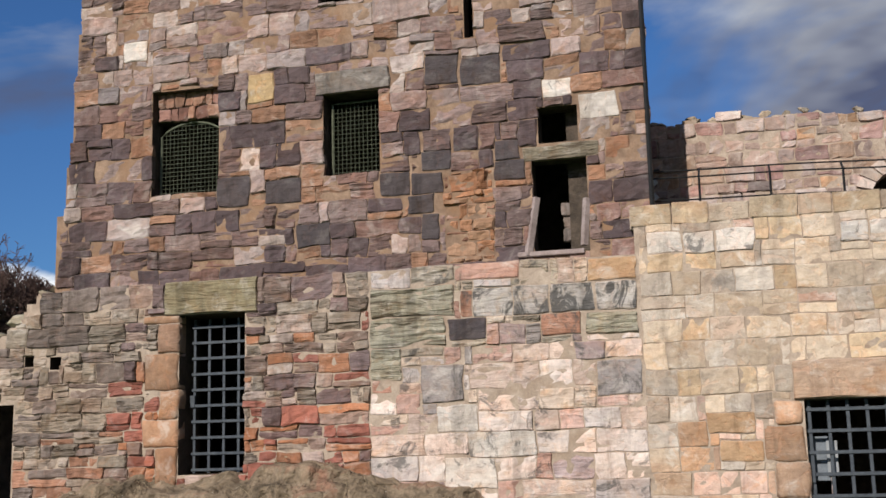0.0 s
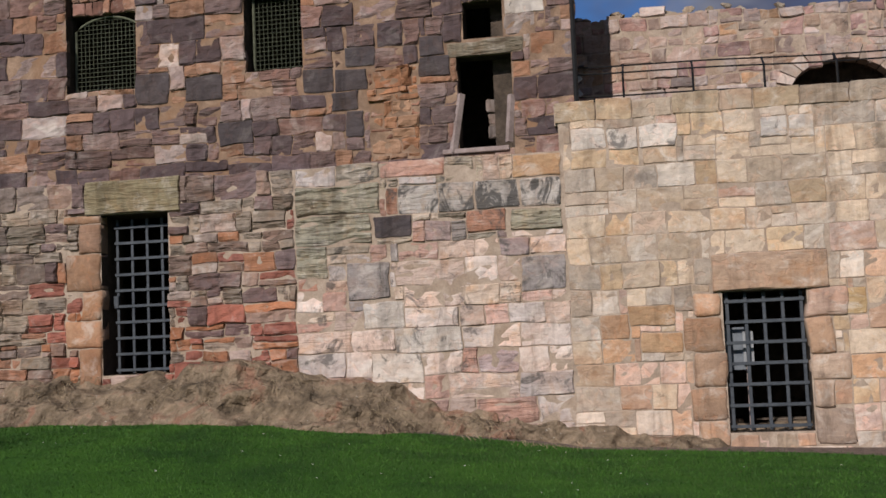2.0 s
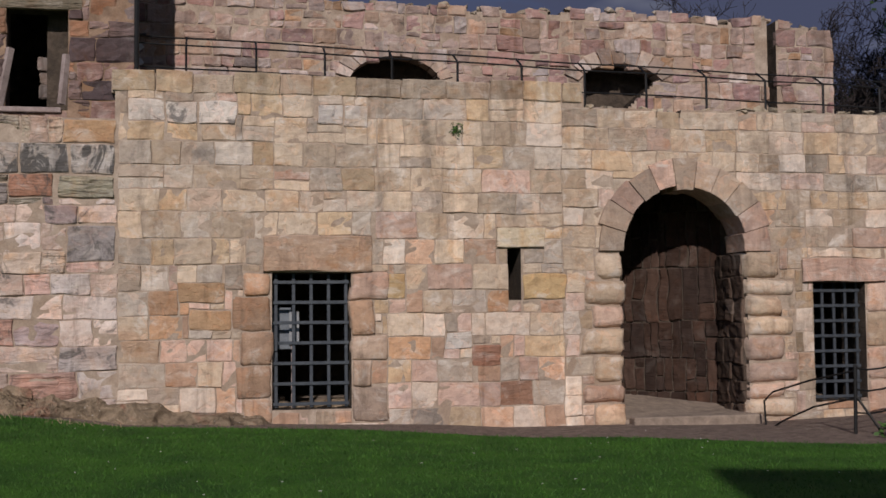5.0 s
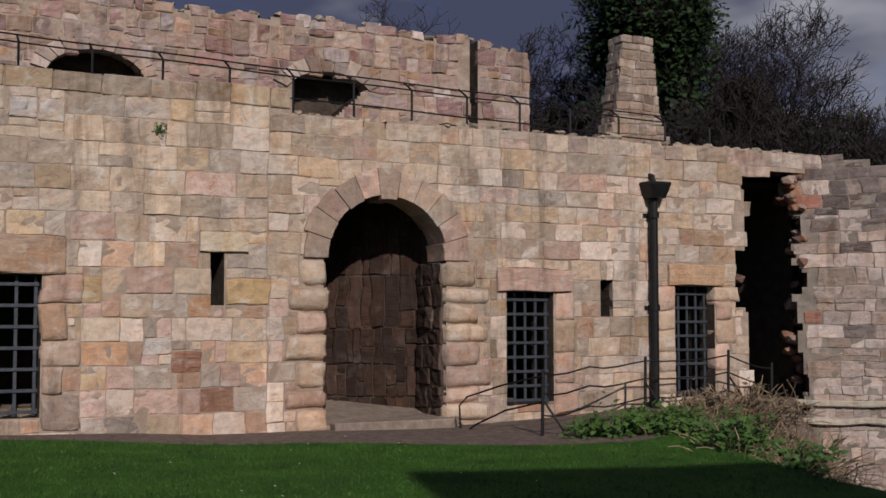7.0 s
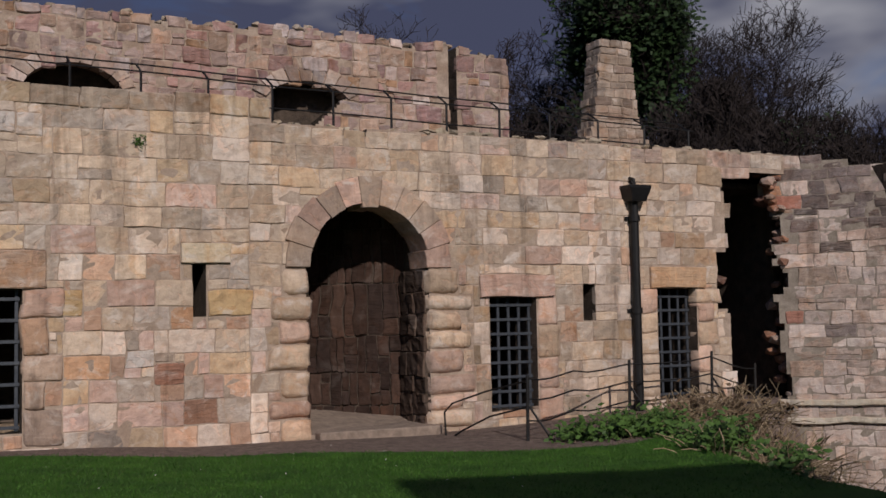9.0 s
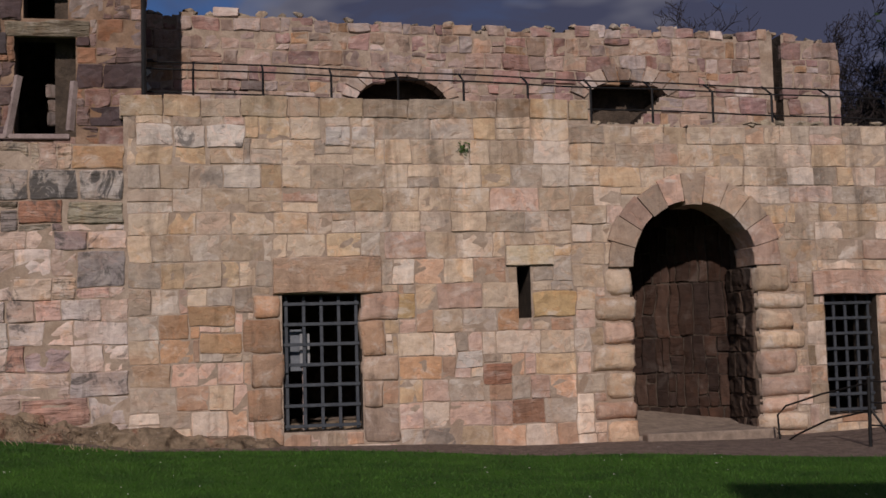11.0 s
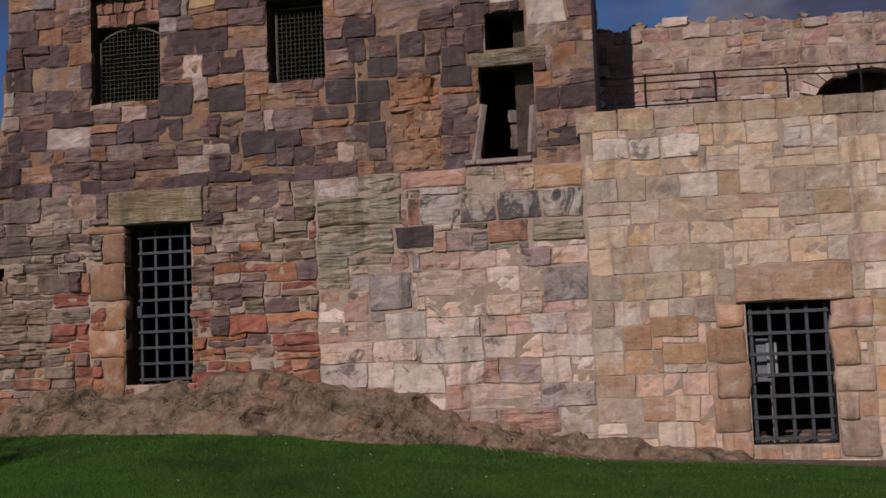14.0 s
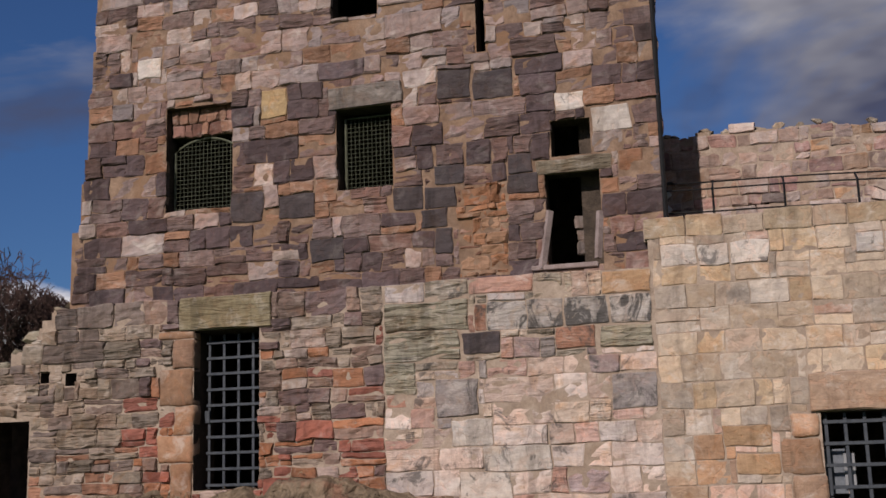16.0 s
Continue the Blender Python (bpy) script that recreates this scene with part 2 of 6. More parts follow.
def rock_material():
    """Bare bedrock: buff and rose patches, moss, cracks and specks of lichen."""
    m, n, l, b = nodes_of("sandstone_outcrop")
    pos = n.new("ShaderNodeNewGeometry").outputs["Position"]
    big = noise_node(n, l, pos, 1.9, 6, 0.65, 0.8).outputs["Fac"]
    mid = noise_node(n, l, pos, 6.5, 6, 0.7, 0.6).outputs["Fac"]
    fine = noise_node(n, l, pos, 34.0, 4, 0.7).outputs["Fac"]
    r = ramp(n, [(0.30, (0.070, 0.055, 0.040)), (0.42, (0.165, 0.125, 0.088)), (0.54, (0.25, 0.19, 0.135)), (0.64, (0.25, 0.14, 0.098))])
    l.new(big, r.inputs["Fac"])
    c = r.outputs["Color"]
    for src, stops, k in ((mid, [(0.30, (0.55, 0.53, 0.50)), (0.5, (1, 1, 1)), (0.70, (1.35, 1.33, 1.30))], 0.75), (fine, [(0.3, (0.65, 0.65, 0.63)), (0.6, (1, 1, 1)), (0.8, (1.25, 1.24, 1.2))], 0.7)):
        q = ramp(n, stops)
        l.new(src, q.inputs["Fac"])
        c = mix(n, l, "MULTIPLY", k, c, q.outputs["Color"])
    warp = n.new("ShaderNodeVectorMath")
    warp.operation = "MULTIPLY_ADD"
    l.new(noise_node(n, l, pos, 2.2, 4, 0.6).outputs["Color"], warp.inputs[0])
    warp.inputs[1].default_value = (0.9, 0.9, 0.9)
    l.new(pos, warp.inputs[2])
    cell = n.new("ShaderNodeTexVoronoi")
    cell.feature = "DISTANCE_TO_EDGE"
    cell.inputs["Scale"].default_value = 1.1
    l.new(warp.outputs[0], cell.inputs["Vector"])
    crack = ramp(n, [(0.0, (0.30, 0.28, 0.26)), (0.025, (1, 1, 1))])
    l.new(cell.outputs["Distance"], crack.inputs["Fac"])
    c = mix(n, l, "MULTIPLY", 0.45, c, crack.outputs["Color"])
    spot = ramp(n, [(0.70, (0, 0, 0)), (0.74, (1, 1, 1))])
    l.new(noise_node(n, l, pos, 16.0, 3, 0.6).outputs["Fac"], spot.inputs["Fac"])
    c = mix(n, l, "MIX", spot.outputs["Color"], c, (0.50, 0.47, 0.42))
    l.new(c, b.inputs["Base Color"])
    b.inputs["Roughness"].default_value = 0.95
    b.inputs["Specular IOR Level"].default_value = 0.2
    h = math_node(n, l, "ADD", mid, math_node(n, l, "MULTIPLY", fine, 0.25))
    h = math_node(n, l, "ADD", h, math_node(n, l, "MINIMUM", math_node(n, l, "MULTIPLY", cell.outputs["Distance"], 8.0), 0.6))
    bp = n.new("ShaderNodeBump")
    bp.inputs["Strength"].default_value, bp.inputs["Distance"].default_value = 0.9, 0.04
    l.new(h, bp.inputs["Height"])
    l.new(bp.outputs["Normal"], b.inputs["Normal"])
    return m


def ground_material():
    """Mown lawn that gives way to trodden earth and gravel where the attribute path is high."""
    m, n, l, b = nodes_of("lawn_and_gravel")
    pos = n.new("ShaderNodeNewGeometry").outputs["Position"]
    at = n.new("ShaderNodeAttribute")
    at.attribute_name = "path"
    big = noise_node(n, l, pos, 0.8, 5, 0.6)
    fine = noise_node(n, l, pos, 26.0, 5, 0.7)
    gr = ramp(n, [(0.3, (0.015, 0.062, 0.006)), (0.7, (0.046, 0.135, 0.012))])
    l.new(big.outputs["Fac"], gr.inputs["Fac"])
    gf = ramp(n, [(0.3, (0.5, 0.55, 0.5)), (0.7, (1.25, 1.2, 1.1))])
    l.new(fine.outputs["Fac"], gf.inputs["Fac"])
    grass = mix(n, l, "MULTIPLY", 0.9, gr.outputs["Color"], gf.outputs["Color"])
    pr = ramp(n, [(0.30, (0.05, 0.036, 0.032)), (0.5, (0.14, 0.105, 0.09)), (0.70, (0.30, 0.24, 0.205))])
    l.new(noise_node(n, l, pos, 9.0, 9, 0.85).outputs["Fac"], pr.inputs["Fac"])
    edge = math_node(n, l, "ADD", at.outputs["Fac"], math_node(n, l, "MULTIPLY", math_node(n, l, "SUBTRACT", noise_node(n, l, pos, 4.0, 5, 0.7).outputs["Fac"], 0.5), 0.7))
    er = ramp(n, [(0.44, (0, 0, 0)), (0.56, (1, 1, 1))])
    l.new(edge, er.inputs["Fac"])
    l.new(mix(n, l, "MIX", er.outputs["Color"], grass, pr.outputs["Color"]), b.inputs["Base Color"])
    b.inputs["Roughness"].default_value = 0.95
    b.inputs["Specular IOR Level"].default_value = 0.2
    bp = n.new("ShaderNodeBump")
    bp.inputs["Strength"].default_value, bp.inputs["Distance"].default_value = 0.7, 0.04
    l.new(fine.outputs["Fac"], bp.inputs["Height"])
    l.new(bp.outputs["Normal"], b.inputs["Normal"])
    return m


STONE = stone_material()
CRUSTED = stone_material("black_crusted_sandstone", 0.47, 0.92)
BLOTCHED = stone_material("blotched_sandstone", 0.55, 0.75)
MORTAR = rough_material("lime_mortar", (0.24, 0.18, 0.14), (0.46, 0.37, 0.30), 4.0, third=(0.30, 0.22, 0.165))
TOWER_MORTAR = rough_material("ochre_mortar", (0.13, 0.08, 0.055), (0.33, 0.225, 0.16), 4.0, third=(0.24, 0.14, 0.085))
# dark tone that puts the shade of reveals and rooms into the colour
SHADE_CORE = rough_material("shade_dark_core", (0.045, 0.035, 0.028), (0.12, 0.09, 0.07), 5.0, 0.9, 0.06)
ROCK = rock_material()
IRON = rough_material("painted_iron", (0.035, 0.042, 0.055), (0.075, 0.085, 0.10), 9.0, 0.2, 0.004, 0.55, metal=0.3)
BLACK_IRON = rough_material("black_cast_iron", (0.007, 0.007, 0.008), (0.016, 0.016, 0.017), 9.0, 0.2, 0.004, 0.5, metal=0.2)
MESH_WIRE = rough_material("galvanised_wire", (0.09, 0.10, 0.07), (0.17, 0.18, 0.13), 12.0, 0.1, 0.002, 0.6, metal=0.3)
GROUND = ground_material()
TIMBER = rough_material("weathered_timber", (0.20, 0.15, 0.14), (0.38, 0.31, 0.30), 5.0, 0.6, 0.01)
BOARD = rough_material("grey_board", (0.12, 0.135, 0.16), (0.17, 0.19, 0.22), 5.0, 0.1, 0.004, 0.7)
PALE_BOARD = rough_material("pale_board", (0.22, 0.23, 0.25), (0.30, 0.31, 0.33), 5.0, 0.1, 0.004, 0.7)
WHITE_BOARD = rough_material("white_painted_board", (0.42, 0.46, 0.50), (0.60, 0.63, 0.66), 6.0, 0.1, 0.004, 0.7)
BARK = rough_material("bark", (0.02, 0.016, 0.013), (0.05, 0.04, 0.032), 6.0, 0.8, 0.03)
TWIG = rough_material("twigs", (0.012, 0.009, 0.009), (0.030, 0.022, 0.021), 3.0, 0.2, 0.01)
RED_TWIG = rough_material("reddish_twigs", (0.045, 0.028, 0.025), (0.11, 0.065, 0.055), 3.0, 0.2, 0.01)
GRASS = rough_material("grass_blades", (0.014, 0.056, 0.005), (0.052, 0.138, 0.014), 1.6, 0.1, 0.01, 0.7)
PETAL = rough_material("daisy_petals", (0.7, 0.7, 0.66), (0.8, 0.8, 0.78), 9.0, 0.1, 0.01, 0.7)
PAVING = rough_material("worn_paving", (0.17, 0.13, 0.105), (0.33, 0.26, 0.21), 7.0, 0.7, 0.03)
LEAF = rough_material("bramble_leaves", (0.025, 0.06, 0.012), (0.075, 0.15, 0.03), 5.0, 0.2, 0.01, 0.55)
DRY_LEAF = rough_material("dry_leaves", (0.07, 0.045, 0.028), (0.20, 0.14, 0.085), 5.0, 0.2, 0.01, 0.8)
STRAW = rough_material("dry_stems", (0.16, 0.115, 0.07), (0.33, 0.26, 0.17), 5.0, 0.2, 0.01, 0.8)
IVY = rough_material("ivy_leaves", (0.008, 0.018, 0.006), (0.026, 0.055, 0.016), 2.0, 0.3, 0.02, 0.6)


# ---- mesh helpers ----
def mesh_object(name, verts, faces, material, parent=None, label="", tints=None, rims=None):
    me = bpy.data.meshes.new(name)
    me.from_pydata(verts, [], faces)
    me.materials.append(material)
    if tints is not None:
        at = me.attributes.new("tint", "FLOAT_COLOR", "POINT")
        at.data.foreach_set("color", np.asarray(tints, dtype=np.float32).ravel())
        # 1 along a block's arrises, where old mortar clings, 0 on its face
        if rims is None:
            rims = [0.0] * len(verts)
        at = me.attributes.new("rim", "FLOAT", "POINT")
        at.data.foreach_set("value", rims)
    me.update()
    ob = new(name, me)
    if parent is not None:
        ob.parent = parent
    if label:
        ob["label"] = label
    return ob


def part(name, bm, material, parent, label=""):
    bmesh.ops.recalc_face_normals(bm, faces=bm.faces)
    me = bpy.data.meshes.new(name)
    bm.to_mesh(me)
    bm.free()
    me.materials.append(material)
    ob = new(name, me)
    if parent is not None:
        ob.parent = parent
    if label:
        ob["label"] = label
    return ob


def empty(name, x, y, z, label, category, group="", kind=""):
    e = new(name)
    e.matrix_world = pose(x, y, z)
    e.empty_display_size = 0.2
    return tagged(e, label, category, group, kind)


def box(bm, x0, x1, y0, y1, z0, z1, bevel=0.0):
    made = bmesh.ops.create_cube(bm, size=1.0, matrix=Matrix.LocRotScale(((x0 + x1) / 2, (y0 + y1) / 2, (z0 + z1) / 2), None, (x1 - x0, y1 - y0, z1 - z0)))
    if bevel:
        vs = set(made["verts"])
        bmesh.ops.bevel(bm, geom=[e for e in bm.edges if e.verts[0] in vs], offset=bevel, segments=1, affect="EDGES")
    return bm


def tube(bm, pts, r, sides=8, r_end=None):
    """A round bar along a polyline, closed at both ends."""
    rings = []
    pts = [Vector(p) for p in pts]
    for i, p in enumerate(pts):
        d = (pts[min(i + 1, len(pts) - 1)] - pts[max(i - 1, 0)]).normalized()
        a = d.cross(Vector((0, 0, 1)) if abs(d.z) < 0.9 else Vector((1, 0, 0))).normalized()
        b = d.cross(a)
        rr = r if r_end is None else r + (r_end - r) * i / (len(pts) - 1)
        rings.append([bm.verts.new(p + rr * (math.cos(k * math.tau / sides) * a + math.sin(k * math.tau / sides) * b)) for k in range(sides)])
    for u, v in zip(rings, rings[1:]):
        for k in range(sides):
            bm.faces.new((u[k], u[(k + 1) % sides], v[(k + 1) % sides], v[k]))
    bm.faces.new(rings[0])
    bm.faces.new(rings[-1][::-1])
    return bm


def smooth(e):
    e = min(1.0, max(0.0, e))
    return e * e * (3 - 2 * e)


def wobble(x, z):
    """The hand-laid waviness of the courses, the same for all neighbours."""
    return (0.045 * noise.noise(Vector((x * 1.9, 3.1, z * 2.6))) + 0.02 * noise.noise(Vector((x * 5.1, 6.1, z * 5.6))),
            0.040 * noise.noise(Vector((x * 1.5, 9.7, z * 1.9))) + 0.02 * noise.noise(Vector((x * 4.3, 2.7, z * 4.9))))


# ---- masonry ----
def block(rect, place, proud, rough, joint=0.010, wav=1.0, bed=0.0, depth=0.09, pillow=0.0):
    """One hewn block: a worn, uneven face with ledges where it is bedded, and sides that run back behind the mortar. place(x, z, out) gives the world point."""
    x0, x1, z0, z1 = rect
    j = [joint * random.uniform(0.2, 1.5) for _ in range(4)]
    x0, x1, z0, z1 = x0 + j[0], x1 - j[1], z0 + j[2], z1 - j[3]
    w, h = x1 - x0, z1 - z0
    mu, mv = max(2, min(5, round(w / 0.12))), max(2, min(5, round(h / 0.075)))
    if bed > 0.45:
        mv = max(3, min(8, round(h / 0.040)))
    soft = 0.008 + 0.014 * random.random() * wav + 0.05 * pillow
    bx, bz = min(0.28, soft / w), min(0.28, soft / h)
    us = [0] + [bx + (1 - 2 * bx) * i / mu for i in range(mu + 1)] + [1]
    vs = [0] + [bz + (1 - 2 * bz) * i / mv for i in range(mv + 1)] + [1]
    seed = random.uniform(0, 90)
    tilt_x, tilt_z = random.uniform(-0.5, 0.5) * rough, random.uniform(-0.6, 0.6) * rough
    corner = [random.random() ** 2.5 * 0.30 * min(w, h) * wav for _ in range(4)]
    verts, rims, nu, nv = [], [], len(us), len(vs)
    for jv, v in enumerate(vs):
        for iu, u in enumerate(us):
            x, z = x0 + u * w, z0 + v * h
            edge = iu in (0, nu - 1) or jv in (0, nv - 1)
            for k, (cu, cv) in enumerate(((0, 0), (1, 0), (1, 1), (0, 1))):
                if u == cu and v == cv:
                    x += corner[k] * (0.5 if cu == 0 else -0.5)
                    z += corner[k] * (0.5 if cv == 0 else -0.5)
            dx, dz = (k * min(1.0, wav) for k in wobble(x, z))
            wear = noise.noise(Vector((x * 4.2, seed, z * 4.2)))
            out = proud + rough * (0.75 * noise.noise(Vector((x * 6.5, seed, z * 6.5))) + 0.45 * noise.noise(Vector((x * 14, seed + 3, z * 14)))) + tilt_x * (u - 0.5) + tilt_z * (v - 0.5)
            if bed > 0.2:
                out += bed * 0.045 * noise.noise(Vector((x * 1.7, seed + 8, z * 17 + 1.2 * noise.noise(Vector((x * 2.5, 0, z * 2.5))))))
            if pillow:
                out += pillow * (1 - (2 * v - 1) ** 4) * 0.05
            if edge:
                # arrises: sharp here, worn there
                out = min(out, proud * 0.8) - max(0.0, 0.004 * wav + 0.022 * wear * wav) - 0.03 * pillow
                dx += 0.011 * wav * noise.noise(Vector((x * 9, seed + 5, z * 9)))
                dz += 0.011 * wav * noise.noise(Vector((x * 9, seed + 11, z * 9)))
            verts.append(place(x + dx, z + dz, out))
            rims.append(1.0 if edge else 0.3 if iu in (1, nu - 2) or jv in (1, nv - 2) else 0.0)
    faces = []
    for jv in range(nv - 1):
        for iu in range(nu - 1):
            a = jv * nu + iu
            faces.append((a, a + 1, a + nu + 1, a + nu))
    ring = [i for i in range(nu)] + [nu * k + nu - 1 for k in range(1, nv)] + [nu * (nv - 1) + i for i in range(nu - 2, -1, -1)] + [nu * k for k in range(nv - 2, 0, -1)]
    base = len(verts)
    for i in ring:
        u, v = us[i % nu], vs[i // nu]
        dx, dz = (k * min(1.0, wav) for k in wobble(x0 + u * w, z0 + v * h))
        verts.append(place(x0 + u * w + dx, z0 + v * h + dz, -depth))
        rims.append(1.0)
    for k in range(len(ring)):
        k2 = (k + 1) % len(ring)
        faces.append((ring[k2], ring[k], base + k, base + k2))
    return verts, faces, rims


def minus(rects, hole):
    """What is left of the rectangles outside the hole, slivers dropped."""
    hx0, hx1, hz0, hz1 = hole
    out = []
    for x0, x1, z0, z1 in rects:
        if x1 <= hx0 or x0 >= hx1 or z1 <= hz0 or z0 >= hz1:
            out.append((x0, x1, z0, z1))
            continue
        ox0, ox1 = max(x0, hx0), min(x1, hx1)
        for r in ((x0, ox0, z0, z1), (ox1, x1, z0, z1), (ox0, ox1, z0, max(z0, hz0)), (ox0, ox1, min(z1, hz1), z1)):
            if r[1] - r[0] > 0.07 and r[3] - r[2] > 0.06:
                out.append(r)
    return out


def courses(x0, x1, z0, z1, heights, widths, split=0.15, holes=(), ragged=0.0):
    """Rectangles of coursed rubble: rows of uneven height, blocks of uneven width, some of two thin stones."""
    rects, z = [], z0
    while z < z1 - 0.05:
        h = random.uniform(*heights)
        if z1 - z - h < heights[0] * 0.6:
            h = z1 - z
        x = x0 + random.uniform(-ragged, ragged)
        end = x1 + random.uniform(-ragged, ragged)
        while x < end - 0.02:
            w = random.uniform(*widths) * (0.6 + 0.4 * random.random()) * (0.75 + 0.5 * h / heights[1])
            if end - x - w < widths[0] * 0.6:
                w = end - x
            p = random.random()
            if p < split and h > 0.17:
                k = random.uniform(0.35, 0.65) * h
                rects += [(x, x + w, z, z + k), (x, x + w, z + k, z + h)]
            elif p < split * 1.5 and w > 0.4:
                k = random.uniform(0.3, 0.7) * w
                rects += [(x, x + k, z, z + h), (x + k, x + w, z, z + h)]
            else:
                rects.append((x, x + w, z, z + h))
            x += w
        z += h
    for hole in holes:
        rects = minus(rects, hole)
    return rects


def lay(rects, parent, place, tint, proud=(0.01, 0.045), rough=0.02, joint=0.010, wav=1.0, near=0.0, most=300, kind_name="stone", depth=0.09, pillow=0.0, material=STONE):
    """Lay the blocks: the ones nearest to x = near are objects of their own, the rest one joined mesh."""
    rects = sorted(rects, key=lambda r: abs((r[0] + r[1]) / 2 - near))
    verts, faces, tints, rims = [], [], [], []
    for i, r in enumerate(rects):
        SPOT[:] = (r[0] + r[1]) / 2, (r[2] + r[3]) / 2
        c = tint(*SPOT, r)
        # the hard dark blocks have weathered back less than their neighbours
        hard = 0.015 if c[0] + c[1] + c[2] < 0.30 else 0.0
        v, f, e = block(r, place, proud[0] + (proud[1] - proud[0]) * random.random() ** 1.7 + hard, rough, joint, wav, c[3], depth, pillow)
        if i < most:
            ob = mesh_object(kind_name, v, f, material, parent, "", [c] * len(v), e)
            if pillow:
                ob.data.polygons.foreach_set("use_smooth", [True] * len(f))
        else:
            n0 = len(verts)
            verts += v
            faces += [tuple(k + n0 for k in q) for q in f]
            tints += [c] * len(v)
            rims += e
    if verts:
        ob = mesh_object("stonework", verts, faces, material, parent, "", tints, rims)
        ob["kind"] = "stuff"


def slab(name, xs, zs, inside, place, depth, material, label, category="wall"):
    """The wall's mortared body as cells between the lines xs and zs, with the openings left out and the jambs closed."""
    verts, faces, index, sides = [], [], {}, []

    def vert(i, k, s):
        key = (i, k, s)
        if key not in index:
            index[key] = len(verts)
            verts.append(place(xs[i], zs[k], 0.0 if s == 0 else -depth))
        return index[key]

    full = {(i, k) for i in range(len(xs) - 1) for k in range(len(zs) - 1) if inside((xs[i] + xs[i + 1]) / 2, (zs[k] + zs[k + 1]) / 2)}
    for i, k in full:
        faces.append((vert(i, k, 0), vert(i + 1, k, 0), vert(i + 1, k + 1, 0), vert(i, k + 1, 0)))
        faces.append((vert(i, k + 1, 1), vert(i + 1, k + 1, 1), vert(i + 1, k, 1), vert(i, k, 1)))
        for di, dk, a, b in ((-1, 0, (i, k + 1), (i, k)), (1, 0, (i + 1, k), (i + 1, k + 1)), (0, -1, (i, k), (i + 1, k)), (0, 1, (i + 1, k + 1), (i, k + 1))):
            if (i + di, k + dk) not in full:
                sides.append(len(faces))
                faces.append((vert(*b, 0), vert(*a, 0), vert(*a, 1), vert(*b, 1)))
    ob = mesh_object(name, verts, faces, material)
    ob.data.materials.append(SHADE_CORE)
    # edge faces take the dark core, so reveals look shaded by colour
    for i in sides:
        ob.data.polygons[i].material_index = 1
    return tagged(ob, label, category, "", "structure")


def lines(a, b, step, extra=()):
    vals = sorted({round(v, 3) for v in [*np.arange(a, b, step), b, *[e for e in extra if a < e < b]]})
    out = [vals[0]]
    for v in vals[1:]:
        if v - out[-1] > 0.012:
            out.append(v)
    return out


SPOT = [0.0, 0.0]      # where on the wall the next block lies


def pick(*options, lean=0.15):
    """A base colour from the mix (weight, r, g, b, bedding): like stones lie in batches, and lean towards the mix's mean."""
    total = sum(o[0] for o in options)
    field = 0.5 + 0.75 * noise.noise(Vector((SPOT[0] * 0.75, len(options) * 3.7, SPOT[1] * 1.0))) + random.gauss(0, 0.33)
    k = (field % 1.0) * total
    mean = [sum(o[0] * o[i] for o in options) / total for i in range(1, 4)]
    for w, r, g, b, bed in options:
        k -= w
        if k <= 0:
            break
    s = random.uniform(0.69, 1.20)
    t = random.uniform(-0.02, 0.02)
    r, g, b = ((1 - lean) * v + lean * m for v, m in zip((r, g, b), mean))
    return (1.01 * r * s * (1 + t), 0.95 * g * s, 1.03 * b * s * (1 - t), min(1.0, bed * random.uniform(0.3, 1.3)))


def front_place(y):
    return lambda x, z, out: (x, y - out, z)


# ---- ground ----
def shape(v, points):
    return float(np.interp(v, [p[0] for p in points], [p[1] for p in points]))


WALL_FOOT = [(-16, 0.75), (-11, 0.72), (-6, 0.66), (-3.3, 0.42), (-1.2, 0.18), (1, 0.10), (4, -0.03), (8, -0.05), (13, 0.12), (30, 0.1)]


def ditch(x, y):
    """1 in the ditch beyond the lawn's corner, 0 on the lawn."""
    brink = shape(y, [(5, 7.9), (9, 8.3), (13, 9.8), (14, 11.3), (15, 12.6), (16, 13.5)])
    return smooth((x - brink) / 3.6) * smooth((16.2 - y) / 0.9) * smooth((y - 3) / 4)


def ground_z(x, y):
    foot = shape(x, WALL_FOOT)
    k = smooth((y - 6.0) / 8.5)
    z = foot * k
    return z - 3.2 * ditch(x, y)


def path_weight(x, y):
    """1 on the trodden strip along the wall's foot and before the gate, 0 on the lawn."""
    edge = shape(x, [(-16, 15.2), (-8, 15.1), (-5, 15.35), (-2, 15.45), (1, 15.25), (4, 14.75), (6, 13.95), (7.5, 12.9), (9, 12.6), (11, 13.5), (14, 15.0)])
    return min(1.0, max(0.0, 0.5 + (y - edge) * 1.6, min(0.52, ditch(x, y) * 20)))


